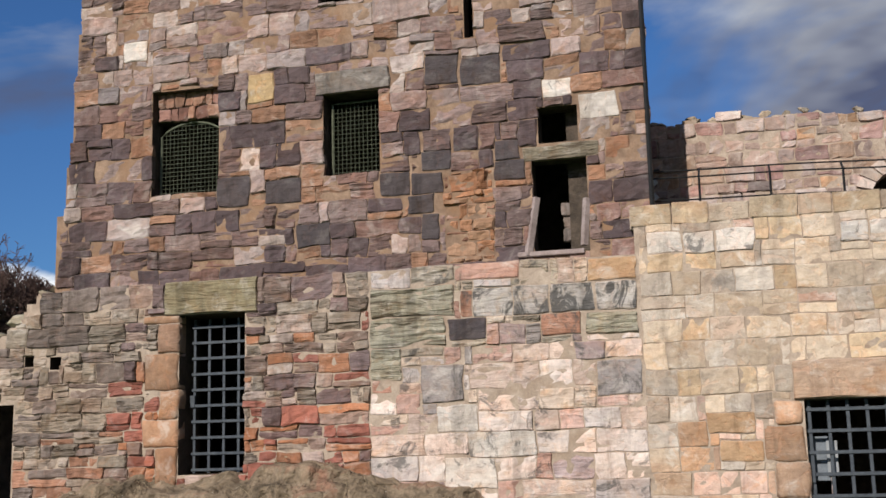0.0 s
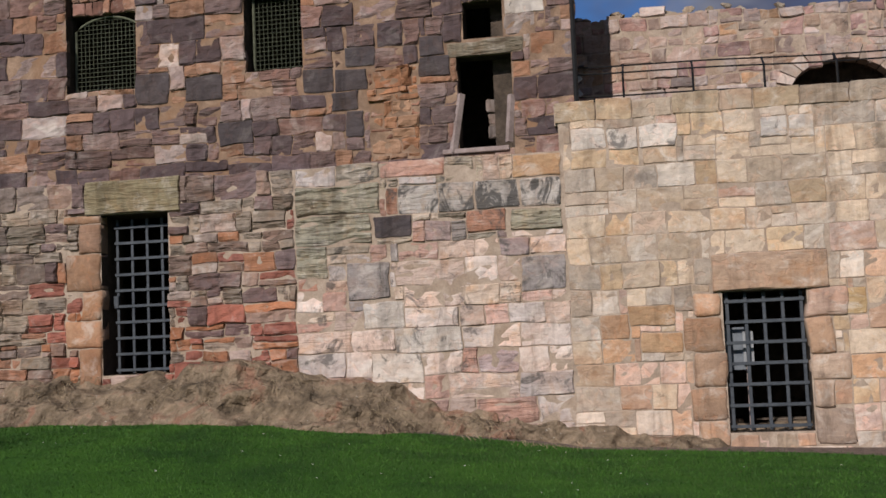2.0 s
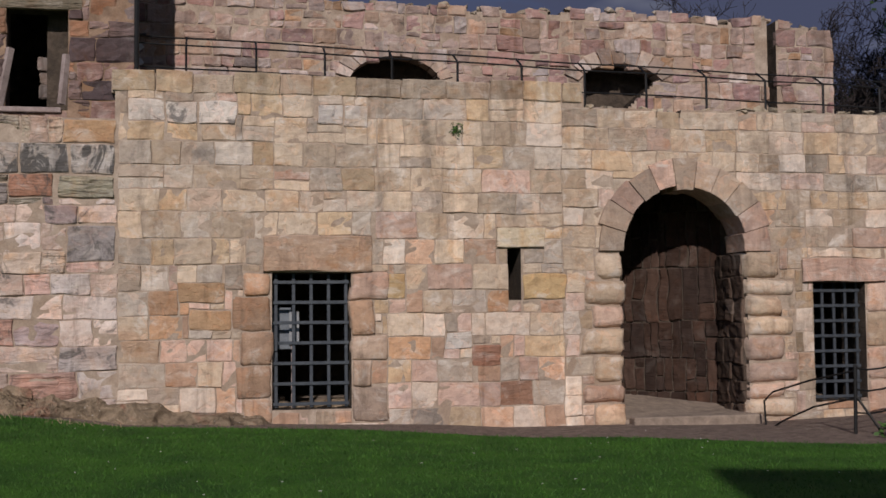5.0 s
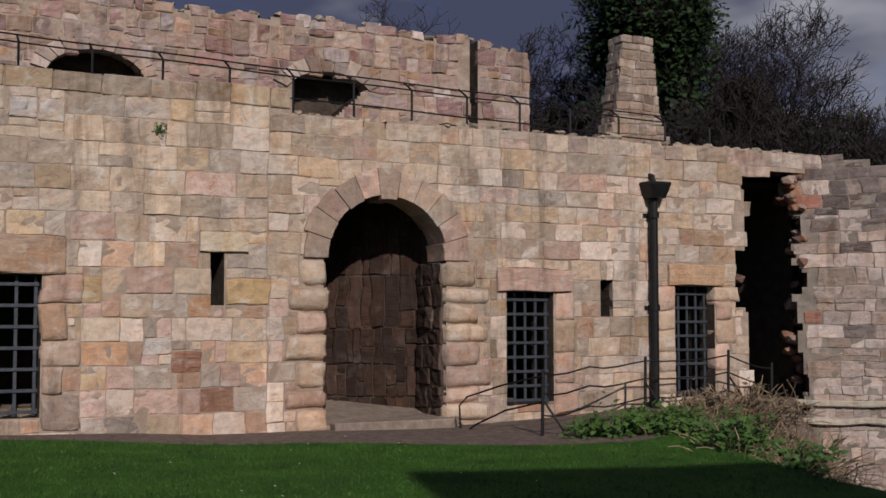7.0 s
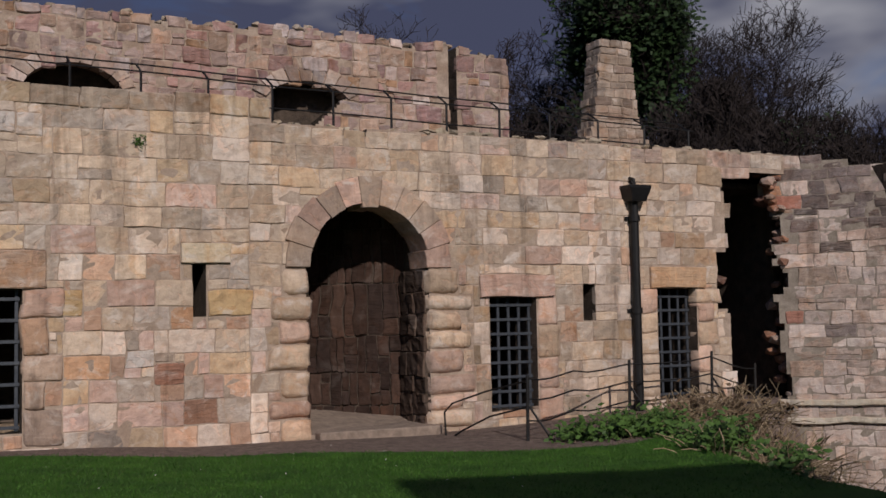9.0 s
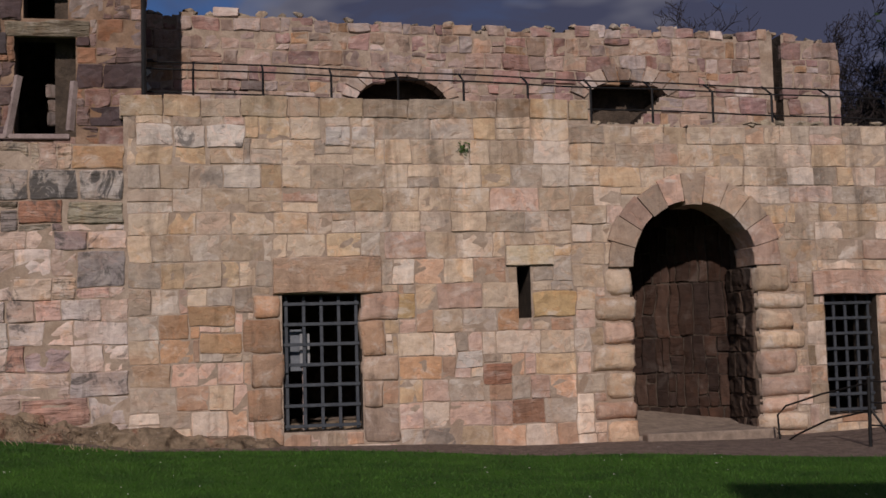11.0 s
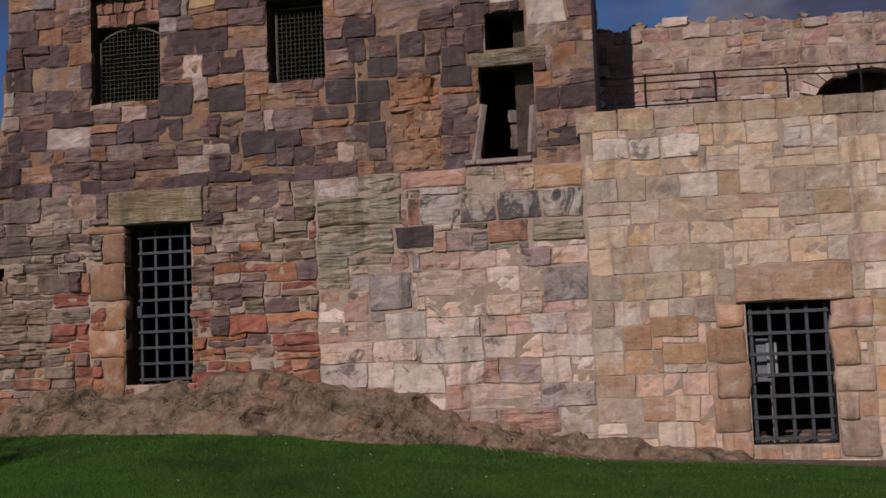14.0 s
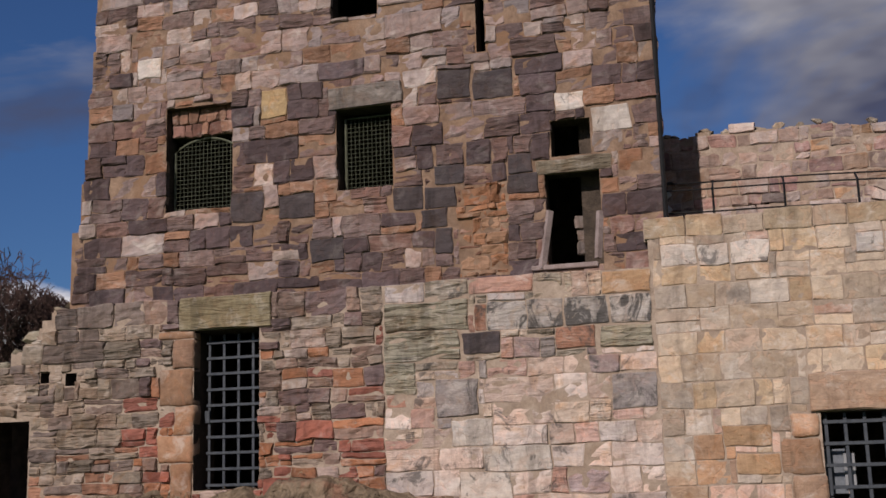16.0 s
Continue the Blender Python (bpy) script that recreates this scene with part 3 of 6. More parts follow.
def build_ground():
    xs = [-2500, -900, -300, -120, -60, -35, -22] + [-16 + 0.4 * i for i in range(91)] + [24, 35, 60, 120, 300, 900, 2500]
    ys = [-2500, -900, -300, -120, -60, -30, -12, -4, 0, 3, 5] + [6 + 0.3 * i for i in range(60)] + [27, 35, 50, 90, 200, 600, 2500]
    verts, weights, faces = [], [], []
    for y in ys:
        for x in xs:
            bump = 0.035 * noise.noise(Vector((x * 0.5, y * 0.5, 1.7))) if abs(x) < 25 and 3 < y < 26 else 0.0
            verts.append((x, y, ground_z(x, y) + bump if y < 40 else 0.0))
            weights.append(path_weight(x, y) if 3 < y < 26 else 0.0)
    nx = len(xs)
    for j in range(len(ys) - 1):
        for i in range(nx - 1):
            faces.append((j * nx + i, j * nx + i + 1, (j + 1) * nx + i + 1, (j + 1) * nx + i))
    ob = mesh_object("ground", verts, faces, GROUND)
    at = ob.data.attributes.new("path", "FLOAT", "POINT")
    at.data.foreach_set("value", weights)
    for p in ob.data.polygons:
        p.use_smooth = True
    tagged(ob, "mown green lawn with a trodden gravel strip along the wall", "ground", "", "structure")


build_ground()

# ---- the long wall with its doors, slits and gate ----
DOOR_L = (-8.28, -7.20, 1.36, 3.76)      # tall grille in the rubble stretch
DOOR_M = (0.74, 1.83, 0.28, 2.16)        # grille under the flat lintel
SLIT = (4.07, 4.27, 1.76, 2.50)
DOOR_R = (8.80, 9.66, 0.20, 2.00)
SLIT_R = (10.56, 10.80, 1.60, 2.20)
DOOR_E = (12.06, 12.90, 0.24, 2.12)
ARCH_X, ARCH_SPRING, ARCH_R = 6.78, 2.46, 0.97
PUTLOGS = ((-10.50, -10.30, 3.02, 3.22), (-10.95, -10.78, 3.08, 3.26))
RECTS = (DOOR_L, DOOR_M, SLIT, DOOR_R, SLIT_R, DOOR_E, *PUTLOGS)


def in_gate(x, z, grow=0.0):
    r = ARCH_R + grow
    return abs(x - ARCH_X) < r and (z < ARCH_SPRING or (x - ARCH_X) ** 2 + (z - ARCH_SPRING) ** 2 < r * r)


def front_top(x):
    if x < -10.45:
        return shape(x, [(-14, 3.35), (-11.6, 3.45), (-11.3, 3.8), (-10.9, 4.0), (-10.45, 4.3)]) + 0.28 * noise.noise(Vector((x * 2.3, 0.3, 0)))
    if x < -1.35:
        return 4.24
    if x < 5.22:
        return 4.63
    return 4.52 + 0.05 * noise.noise(Vector((x * 1.3, 2.3, 0)))


def in_front(x, z):
    if z > 4.16 + 0.08 * noise.noise(Vector((x * 5, 0.7, 0))) and x > 13.4:
        return z < front_top(x)
    if x > 13.62 + 0.14 * noise.noise(Vector((z * 1.9, 7.7, 0))) or x > 13.36 and 1.72 < z < 2.76:
        return False
    if z > front_top(x) or in_gate(x, z, 0.09):
        return False
    if -11.93 < x < -11.12 and z < 2.5:
        return False
    return not any(a < x < b and c < z < d for a, b, c, d in RECTS)


def front_slab():
    ex = [v for r in RECTS for v in r[:2]] + [-10.45, -1.35, 5.22, -11.93, -11.12] + [ARCH_X - ARCH_R, ARCH_X + ARCH_R]
    ez = [v for r in RECTS for v in r[2:]] + [4.24, 4.63, 2.5]
    ex += [ARCH_X + ARCH_R * math.cos(k * math.pi / 24) for k in range(25)]
    return slab("wall_front", lines(-14, 15.0, 0.25, ex + [13.36, 13.45, 13.52, 13.58, 13.64, 13.7, 13.75, 13.8, 13.9, 14.1, 14.2, 14.4, 14.6, 14.8]), lines(-1.2, 4.95, 0.12, ez), in_front, front_place(FACE), 0.7, MORTAR,
                "long ruined sandstone castle wall with grilles and an arched gateway")


wall_front = front_slab()


def tint_rubble(x, z, r):
    low = smooth((2.9 - z) / 1.2)
    if x < -9.3:
        return pick((4, 0.25, 0.22, 0.165, 0.9), (2, 0.32, 0.275, 0.215, 0.6), (2, 0.17, 0.145, 0.125, 0.6), (2.4 * low, 0.31, 0.165, 0.10, 0.4))
    return pick((2.8 - 2.2 * low, 0.255, 0.23, 0.18, 0.9), (1.5, 0.25, 0.19, 0.15, 0.6), (1.4, 0.13, 0.10, 0.098, 0.5), (0.7 + 3.6 * low, 0.27, 0.105, 0.075, 0.5), (0.6 + 2.6 * low, 0.36, 0.175, 0.09, 0.4), (0.6, 0.40, 0.34, 0.285, 0.3))


def tint_middle(x, z, r):
    k = smooth((z - 2.6) / 0.8) * smooth((-1.2 - x) / 1.5)
    return pick((1.0 * k, 0.19, 0.18, 0.165, 0.5), (5 * k, 0.36, 0.33, 0.25, 0.85), (1.4 - 0.5 * k, 0.48, 0.40, 0.30, 0.5), (2.2 - 2.0 * k, 0.58, 0.535, 0.47, 0.1), (1.0, 0.38, 0.36, 0.33, 0.2), (2.6 - 2.2 * k, 0.50, 0.41, 0.33, 0.25),
                (1.2 - 0.8 * k, 0.45, 0.31, 0.25, 0.4), (0.6, 0.38, 0.23, 0.17, 0.4), (0.5, 0.27, 0.22, 0.21, 0.3))


def tint_ashlar(x, z, r):
    top, low = smooth((z - 3.9) / 0.7), smooth((2.4 - z) / 0.7)
    return pick((0.5 + 1.2 * top, 0.37, 0.33, 0.26, 0.15), (2 - low, 0.42, 0.385, 0.31, 0.1), (4 - 2.2 * low, 0.48, 0.405, 0.29, 0.05), (1.2, 0.46, 0.36, 0.22, 0.05), (1.0 + low, 0.56, 0.50, 0.40, 0.05),
                (0.3 + 1.4 * low, 0.52, 0.39, 0.31, 0.1), (0.3 + 2.0 * low, 0.48, 0.33, 0.22, 0.1), (1.1 * low, 0.42, 0.26, 0.14, 0.1), (0.3 * low, 0.33, 0.18, 0.11, 0.2), lean=0.18)


def tint_gate(x, z, r):
    top = smooth((z - 3.4) / 0.8)
    return pick((0.6 * top, 0.31, 0.275, 0.235, 0.3), (1.0 + 1.6 * top, 0.41, 0.365, 0.28, 0.15), (3, 0.44, 0.375, 0.27, 0.1), (1.0, 0.42, 0.335, 0.215, 0.1), (1.4, 0.56, 0.50, 0.40, 0.05), (1.0, 0.49, 0.38, 0.30, 0.1), (0.6, 0.46, 0.32, 0.21, 0.1), lean=0.18)


def tint_tower(x, z, r):
    up = smooth((z - 6.9) / 0.8)
    big = 1.0 if (r[1] - r[0]) * (r[3] - r[2]) > 0.09 else 0.35
    return pick((5.2 * big * (1 - 0.75 * up), 0.085, 0.067, 0.069, 0.2), (2.4, 0.15, 0.11, 0.098, 0.6), (1.2 + up, 0.22, 0.17, 0.15, 0.5), (1.2 - up, 0.21, 0.135, 0.11, 0.4), (2.2 - 1.7 * up, 0.29, 0.17, 0.10, 0.4),
                (0.6 + 2.2 * up, 0.31, 0.25, 0.215, 0.2), (0.3 + 1.4 * up, 0.40, 0.35, 0.30, 0.2), (1.6 * up, 0.25, 0.225, 0.21, 0.3), (0.15, 0.42, 0.37, 0.33, 0.1))


def tint_back(x, z, r):
    return pick((1.2, 0.28, 0.235, 0.205, 0.2), (3, 0.36, 0.29, 0.24, 0.15), (2, 0.38, 0.295, 0.215, 0.1), (0.8, 0.42, 0.28, 0.16, 0.1), (1.1, 0.47, 0.425, 0.38, 0.1), (1.6, 0.34, 0.225, 0.195, 0.2), (0.6, 0.25, 0.165, 0.155, 0.2), lean=0.15)


def visible(rects, top, foot):
    out = []
    for x0, x1, z0, z1 in rects:
        t = min(top(x0 + 0.02), top(x1 - 0.02)) + 0.03
        b = foot((x0 + x1) / 2)
        if z0 > t - 0.07 or z1 < b:
            continue
        out.append((x0, x1, z0, min(z1, t)))
    return out


def foot_z(x):
    return shape(x, WALL_FOOT) - 0.25


P = front_place(FACE)
# openings and the large dressed stones that frame them, (x0, x1, z0, z1)
LINTELS = {
    "door_l": (-8.52, -6.99, 3.76, 4.28), "door_m": (0.62, 2.12, 2.17, 2.67), "slit": (3.90, 4.62, 2.50, 2.80),
    "door_r": (8.62, 10.0, 2.0, 2.36), "door_e": (11.9, 13.1, 2.12, 2.5),
}
solid = [*RECTS, *LINTELS.values()]
# dressed jambs, from the sill up
JAMBS = []


def jamb(x_edge, side, z0, z1, widths, hs):
    z = z0
    i = 0
    while z < z1 - 0.08:
        h = min(random.uniform(*hs), z1 - z)
        if z1 - z - h < 0.12:
            h = z1 - z
        w = widths[i % 2] * random.uniform(0.9, 1.1)
        nib = random.uniform(-0.02, 0.055) if 5 < x_edge < 8 else 0.0
        JAMBS.append((x_edge - w, x_edge + nib, z, z + h) if side < 0 else (x_edge - nib, x_edge + w, z, z + h))
        z += h
        i += 1


jamb(DOOR_L[0], -1, 1.2, 3.76, (0.34, 0.60), (0.28, 0.62))
jamb(DOOR_M[0], -1, 0.1, 2.17, (0.38, 0.5), (0.3, 0.5))
jamb(DOOR_M[1], 1, 0.1, 2.17, (0.5, 0.3), (0.25, 0.5))
jamb(ARCH_X - ARCH_R, -1, -0.1, ARCH_SPRING, (0.45, 0.62), (0.30, 0.44))
jamb(ARCH_X + ARCH_R, 1, 0.0, ARCH_SPRING, (0.74, 0.55), (0.24, 0.36))
jamb(DOOR_R[1], 1, 0.0, 2.0, (0.44, 0.36), (0.3, 0.55))
jamb(DOOR_E[0], -1, 0.0, 2.12, (0.32, 0.42), (0.26, 0.4))
jamb(DOOR_E[1], 1, 0.0, 2.12, (0.34, 0.5), (0.26, 0.5))
solid += JAMBS
# single blocks that stand out by colour: (key, x0, x1, z0, z1)
KEY_TINT = {"W": (0.53, 0.48, 0.45, 0.1), "G": (0.28, 0.25, 0.25, 0.15), "R": (0.30, 0.16, 0.115, 0.3), "Y": (0.43, 0.305, 0.17, 0.1), "O": (0.36, 0.235, 0.145, 0.1), "D": (0.070, 0.058, 0.062, 0.15),
            "C": (0.37, 0.34, 0.325, 0.3), "B": (0.32, 0.295, 0.235, 1.0)}
MARKED = [("W", -4.25, -3.65, 1.87, 2.26), ("W", -3.81, -2.85, 1.51, 1.87), ("W", -4.16, -3.42, 1.09, 1.51), ("G", -4.47, -3.84, 2.30, 2.83), ("G", -1.96, -1.34, 2.30, 2.79), ("R", -2.71, -2.13, 3.17, 3.48),
          ("Y", 4.29, 4.94, 1.77, 2.13), ("R", 3.55, 3.94, 0.84, 1.14), ("W", 1.38, 1.73, 4.22, 4.50), ("W", 1.74, 2.08, 4.20, 4.49), ("W", -1.19, -0.71, 4.22, 4.52), ("W", -0.69, -0.26, 4.20, 4.50)]
MARKED += [("W", -0.25, 0.27, 4.18, 4.50), ("O", -0.38, 0.20, 1.38, 1.66), ("O", -0.52, 0.10, 1.74, 2.02), ("W", 3.15, 3.55, 1.09, 1.32), ("C", -3.68, -3.11, 3.49, 3.90), ("C", -3.11, -2.58, 3.49, 3.91), ("C", -2.56, -1.95, 3.48, 3.91), ("C", -1.93, -1.34, 3.48, 3.90)]
MARKED += [("D", -4.07, -3.48, 3.17, 3.49), ("R", -3.85, -3.68, 3.50, 3.87), ("B", -5.21, -3.95, 3.54, 3.97), ("B", -5.22, -4.11, 3.10, 3.54), ("B", -5.22, -4.76, 2.64, 3.10), ("B", -2.07, -1.34, 3.17, 3.46), ("O", -2.02, -1.34, 3.91, 4.23), ("Y", 2.15, 2.60, 1.79, 2.14)]
T_MARKED = [("D", -5.09, -4.62, 5.40, 5.73), ("D", -4.60, -4.10, 5.38, 5.70), ("D", -4.67, -4.24, 5.07, 5.38), ("D", -4.44, -4.18, 4.68, 5.06), ("D", -6.42, -5.88, 4.70, 5.07), ("D", -6.93, -6.33, 5.41, 5.79), ("D", -4.44, -3.96, 5.73, 6.01), ("D", -7.72, -7.19, 5.42, 5.91), ("D", -3.33, -2.87, 5.47, 5.79),
            ("D", -3.32, -2.94, 5.79, 6.07), ("D", -3.79, -3.19, 6.97, 7.42), ("W", -9.41, -8.98, 7.96, 8.30), ("W", -2.57, -2.14, 6.68, 6.95), ("W", -2.07, -1.50, 6.28, 6.66), ("D", -4.36, -3.82, 7.03, 7.48), ("Y", -7.24, -6.79, 7.05, 7.53)]


def marked_blocks(marks, parent, place):
    for key, x0, x1, z0, z1 in marks:
        v, f, e = block((x0, x1, z0, z1), place, 0.025 if key == "D" else random.uniform(0.012, 0.03), 0.02, 0.008, 0.8, KEY_TINT[key][3])
        k = random.uniform(0.88, 1.08)
        c = tuple(q * k for q in KEY_TINT[key][:3]) + (KEY_TINT[key][3],)
        mesh_object("stone", v, f, CRUSTED if key == "C" else BLOTCHED if key in "WGR" else STONE, parent, "black-crusted pale block" if key == "C" else "", [c] * len(v), e)


solid += [m[1:] for m in MARKED]
marked_blocks(MARKED, wall_front, P)
# the gate: rows cut back to behind the ring of the arch
gate_holes = [(ARCH_X - ARCH_R, ARCH_X + ARCH_R, -2, ARCH_SPRING)]
for k in range(10):
    za, r = ARCH_SPRING + k * 0.14, ARCH_R + 0.20
    if za - ARCH_SPRING < r:
        hw = math.sqrt(r * r - (za + 0.07 - ARCH_SPRING) ** 2) if za + 0.07 - ARCH_SPRING < r else 0
        if hw > 0.05:
            gate_holes.append((ARCH_X - hw, ARCH_X + hw, za, za + 0.14))

r_left = visible(courses(-14, -5.24, 0.6, 4.26, (0.12, 0.32), (0.22, 0.74), 0.30, [*solid, (-11.93, -11.12, 0, 2.5)]), front_top, lambda x: 0.5)
r_mid = visible(courses(-5.24, -1.3, -0.1, 4.26, (0.25, 0.40), (0.36, 0.92), 0.14, solid, 0.0), front_top, foot_z)
r_ash = visible(courses(-1.3, 4.9, -0.45, 4.64, (0.27, 0.37), (0.36, 0.62), 0.08, solid + gate_holes), front_top, foot_z)
r_gate = [r for r in visible(courses(4.9, 14.95, -0.45, 4.55, (0.26, 0.36), (0.34, 0.66), 0.07, solid + gate_holes + [(13.36, 13.9, 1.72, 2.76)]), front_top, foot_z) if r[1] < 13.62 or in_front(r[0] + 0.08, (r[2] + r[3]) / 2) and in_front(r[1] - 0.14, (r[2] + r[3]) / 2)]
lay(r_left, wall_front, P, tint_rubble, (0.010, 0.06), 0.05, 0.006, 1.3, -7.0)
lay(r_mid, wall_front, P, tint_middle, (0.003, 0.028), 0.034, 0.006, 0.8, -3.0, material=BLOTCHED)
lay(r_ash, wall_front, P, tint_ashlar, (0.004, 0.020), 0.02, 0.006, 0.55, 1.5)
lay(r_gate, wall_front, P, tint_gate, (0.004, 0.022), 0.02, 0.006, 0.6, 8.0)
JAMB_TINT = (lambda x, z, r: pick((3, 0.33, 0.21, 0.125, 0.1), (1, 0.28, 0.19, 0.13, 0.2), lean=0.3) if x < -6 else pick((3, 0.40, 0.28, 0.18, 0.1), (2, 0.45, 0.36, 0.265, 0.1), (1, 0.43, 0.315, 0.235, 0.1)) if x < 4 else pick((3, 0.50, 0.415, 0.29, 0.1), (2, 0.49, 0.37, 0.28, 0.1), (1, 0.43, 0.375, 0.28, 0.1)))
lay([r for r in JAMBS if 4 < r[0] < 8.4], wall_front, P, JAMB_TINT, (0.025, 0.06), 0.03, 0.010, 1.0, 6.8, kind_name="jamb_stone", depth=0.42, pillow=1.0)
lay([r for r in JAMBS if not 4 < r[0] < 8.4], wall_front, P, JAMB_TINT, (0.015, 0.04), 0.022, 0.006, 0.9, kind_name="jamb_stone", depth=0.2, pillow=0.3)
for key, c in (("door_l", (0.24, 0.205, 0.135, 0.6)), ("door_m", (0.37, 0.265, 0.20, 0.15)), ("slit", (0.53, 0.45, 0.34, 0.1)), ("door_r", (0.44, 0.31, 0.26, 0.2)), ("door_e", (0.46, 0.31, 0.20, 0.2))):
    v, f, e = block(LINTELS[key], P, 0.06, 0.02, 0.008, 0.5)
    mesh_object("lintel", v, f, STONE, wall_front, "large flat sandstone lintel", [c] * len(v), e)

# coping along the raised stretch
x = -1.4
while x < 5.1:
    w = random.uniform(0.45, 0.68)
    v, f, e = block((x, min(x + w, 5.22), 4.62, 4.91 + random.uniform(-0.02, 0.03)), P, random.uniform(0.01, 0.035), 0.014, 0.010, 0.5)
    SPOT[:] = x, 4.8
    c = pick((2, 0.42, 0.35, 0.23, 0.1), (1, 0.36, 0.31, 0.23, 0.2), (1, 0.45, 0.39, 0.29, 0.1))
    mesh_object("coping_stone", v, f, STONE, wall_front, "", [c] * len(v), e)
    x += w
bm = bmesh.new()
box(bm, -1.4, 5.2, FACE + 0.02, FACE + 0.5, 4.6, 4.88)
part("coping_bed", bm, MORTAR, wall_front)


# voussoirs of the gate
def voussoirs():
    n = 11
    for k in range(n):
        a0, a1 = math.pi * k / n, math.pi * (k + 1) / n
        r0, r1 = ARCH_R - 0.02 + random.uniform(-0.05, 0.03), ARCH_R + random.uniform(0.36, 0.46)
        out = random.uniform(0.03, 0.06)
        verts, faces = [], []
        for depth, inset in ((-out, 0.014), (-out + 0.02, 0.0), (0.6, 0.0)):
            for a, r in ((a0, r0), ((a0 + a1) / 2, r0), (a1, r0), (a1, r1), ((a0 + a1) / 2, r1), (a0, r1)):
                mid_a, mid_r = (a0 + a1) / 2, (r0 + r1) / 2
                aa = a + (mid_a - a) * (0.02 + inset * 2.0)
                rr = r + (mid_r - r) * (0.02 + inset * 2.2)
                verts.append((ARCH_X + rr * math.cos(aa), FACE + depth, ARCH_SPRING + rr * math.sin(aa)))
        faces.append((0, 1, 2, 3, 4, 5))
        for layer in (0, 6):
            for i in range(6):
                j = (i + 1) % 6
                faces.append((layer + j, layer + i, layer + 6 + i, layer + 6 + j))
        SPOT[:] = ARCH_X + math.cos(a0) * 2, ARCH_SPRING + k
        c = pick((3, 0.42, 0.34, 0.25, 0.0), (2, 0.36, 0.30, 0.22, 0.0), (1.5, 0.46, 0.34, 0.26, 0.0))
        mesh_object("voussoir", verts, [q[::-1] for q in faces], STONE, wall_front, "", [c] * len(verts))


voussoirs()
bm = bmesh.new()
rings = []
for k in range(25):
    a = math.pi * k / 24
    rings.append([bm.verts.new((ARCH_X + r * math.cos(a), y, ARCH_SPRING + r * math.sin(a))) for r, y in ((ARCH_R + 0.01, FACE - 0.014), (ARCH_R + 0.37, FACE - 0.014), (ARCH_R + 0.37, FACE + 0.3), (ARCH_R + 0.01, FACE + 0.3))])
for u, v in zip(rings, rings[1:]):
    for i in range(4):
        bm.faces.new((u[i], u[(i + 1) % 4], v[(i + 1) % 4], v[i]))
part("arch_bed", bm, MORTAR, wall_front)

# ---- the tower ----
TOWER_Y = FACE + 0.14
T_WIN_A = (-8.88, -7.72, 5.69, 7.40)
T_WIN_B = (-5.98, -5.08, 5.78, 7.06)
T_WIN_C = (-2.66, -2.08, 5.98, 6.52)
T_DOOR = (-2.78, -1.98, 4.36, 5.74)
T_SLIT = (-3.72, -3.58, 7.72, 9.2)
T_TOP = (-6.05, -5.28, 8.55, 9.4)
T_RECTS = (T_WIN_A, T_WIN_B, T_WIN_C, T_DOOR, T_SLIT, T_TOP)


def tower_left(z):
    return -10.52 + 0.02 * (z - 4.2) if z < 5.45 else -10.40 + 0.055 * (z - 5.4)


def in_tower(x, z):
    if x < tower_left(z) or x > -1.12:
        return False
    return not any(a < x < b and c < z < d for a, b, c, d in T_RECTS)


tower = slab("tower_wall", lines(-10.55, -1.12, 0.3, [v for r in T_RECTS for v in r[:2]] + [-10.4, -10.3, -10.2]), lines(3.9, 11.2, 0.2, [v for r in T_RECTS for v in r[2:]]), in_tower, front_place(TOWER_Y), 0.36, TOWER_MORTAR,
             "tall keep wall of dark and orange weathered sandstone")
T_ORANGE = (-4.1, -3.34, 4.3, 5.7)
T_SOLID = [*T_RECTS, T_ORANGE, *[m[1:] for m in T_MARKED], (-6.1, -4.9, 7.06, 7.42), (-2.9, -1.8, 5.74, 5.96)]
r_t = [r for r in courses(-10.7, -1.05, 4.22, 11.2, (0.23, 0.38), (0.28, 0.78), 0.20, T_SOLID)]
r_tower = []
for x0, x1, z0, z1 in r_t:
    x0 = max(x0, tower_left((z0 + z1) / 2))
    if x1 - x0 > 0.08:
        r_tower.append((x0, x1, z0, z1))


def tint_tower_zone(x, z, r):
    if T_ORANGE[0] < x < T_ORANGE[1] and T_ORANGE[2] < z < T_ORANGE[3]:
        return pick((3, 0.32, 0.175, 0.095, 0.3), (2, 0.34, 0.225, 0.14, 0.3), (1, 0.24, 0.13, 0.085, 0.4))
    return tint_tower(x, z, r)


TP = front_place(TOWER_Y)
marked_blocks(T_MARKED, tower, TP)
# the patch where the facing has fallen, a hand's depth back
r_core = courses(T_ORANGE[0], T_ORANGE[1], T_ORANGE[2], T_ORANGE[3], (0.08, 0.28), (0.12, 0.42), 0.2, [m[1:] for m in T_MARKED])
lay(r_core, tower, front_place(TOWER_Y), tint_tower_zone, (0.0, 0.05), 0.07, 0.006, 1.6, -3.7)
lay(r_tower, tower, TP, tint_tower_zone, (0.0, 0.045), 0.042, 0.004, 1.2, -4.5)
v, f, e = block((-6.1, -4.9, 7.06, 7.42), TP, 0.05, 0.02)
mesh_object("lintel", v, f, STONE, tower, "dark slab lintel", [(0.17, 0.15, 0.14, 0.2)] * len(v), e)
v, f, e = block((-2.9, -1.8, 5.74, 5.96), TP, 0.03, 0.03)
mesh_object("lintel", v, f, STONE, tower, "eroded layered stone lintel", [(0.20, 0.17, 0.13, 1.0)] * len(v), e)


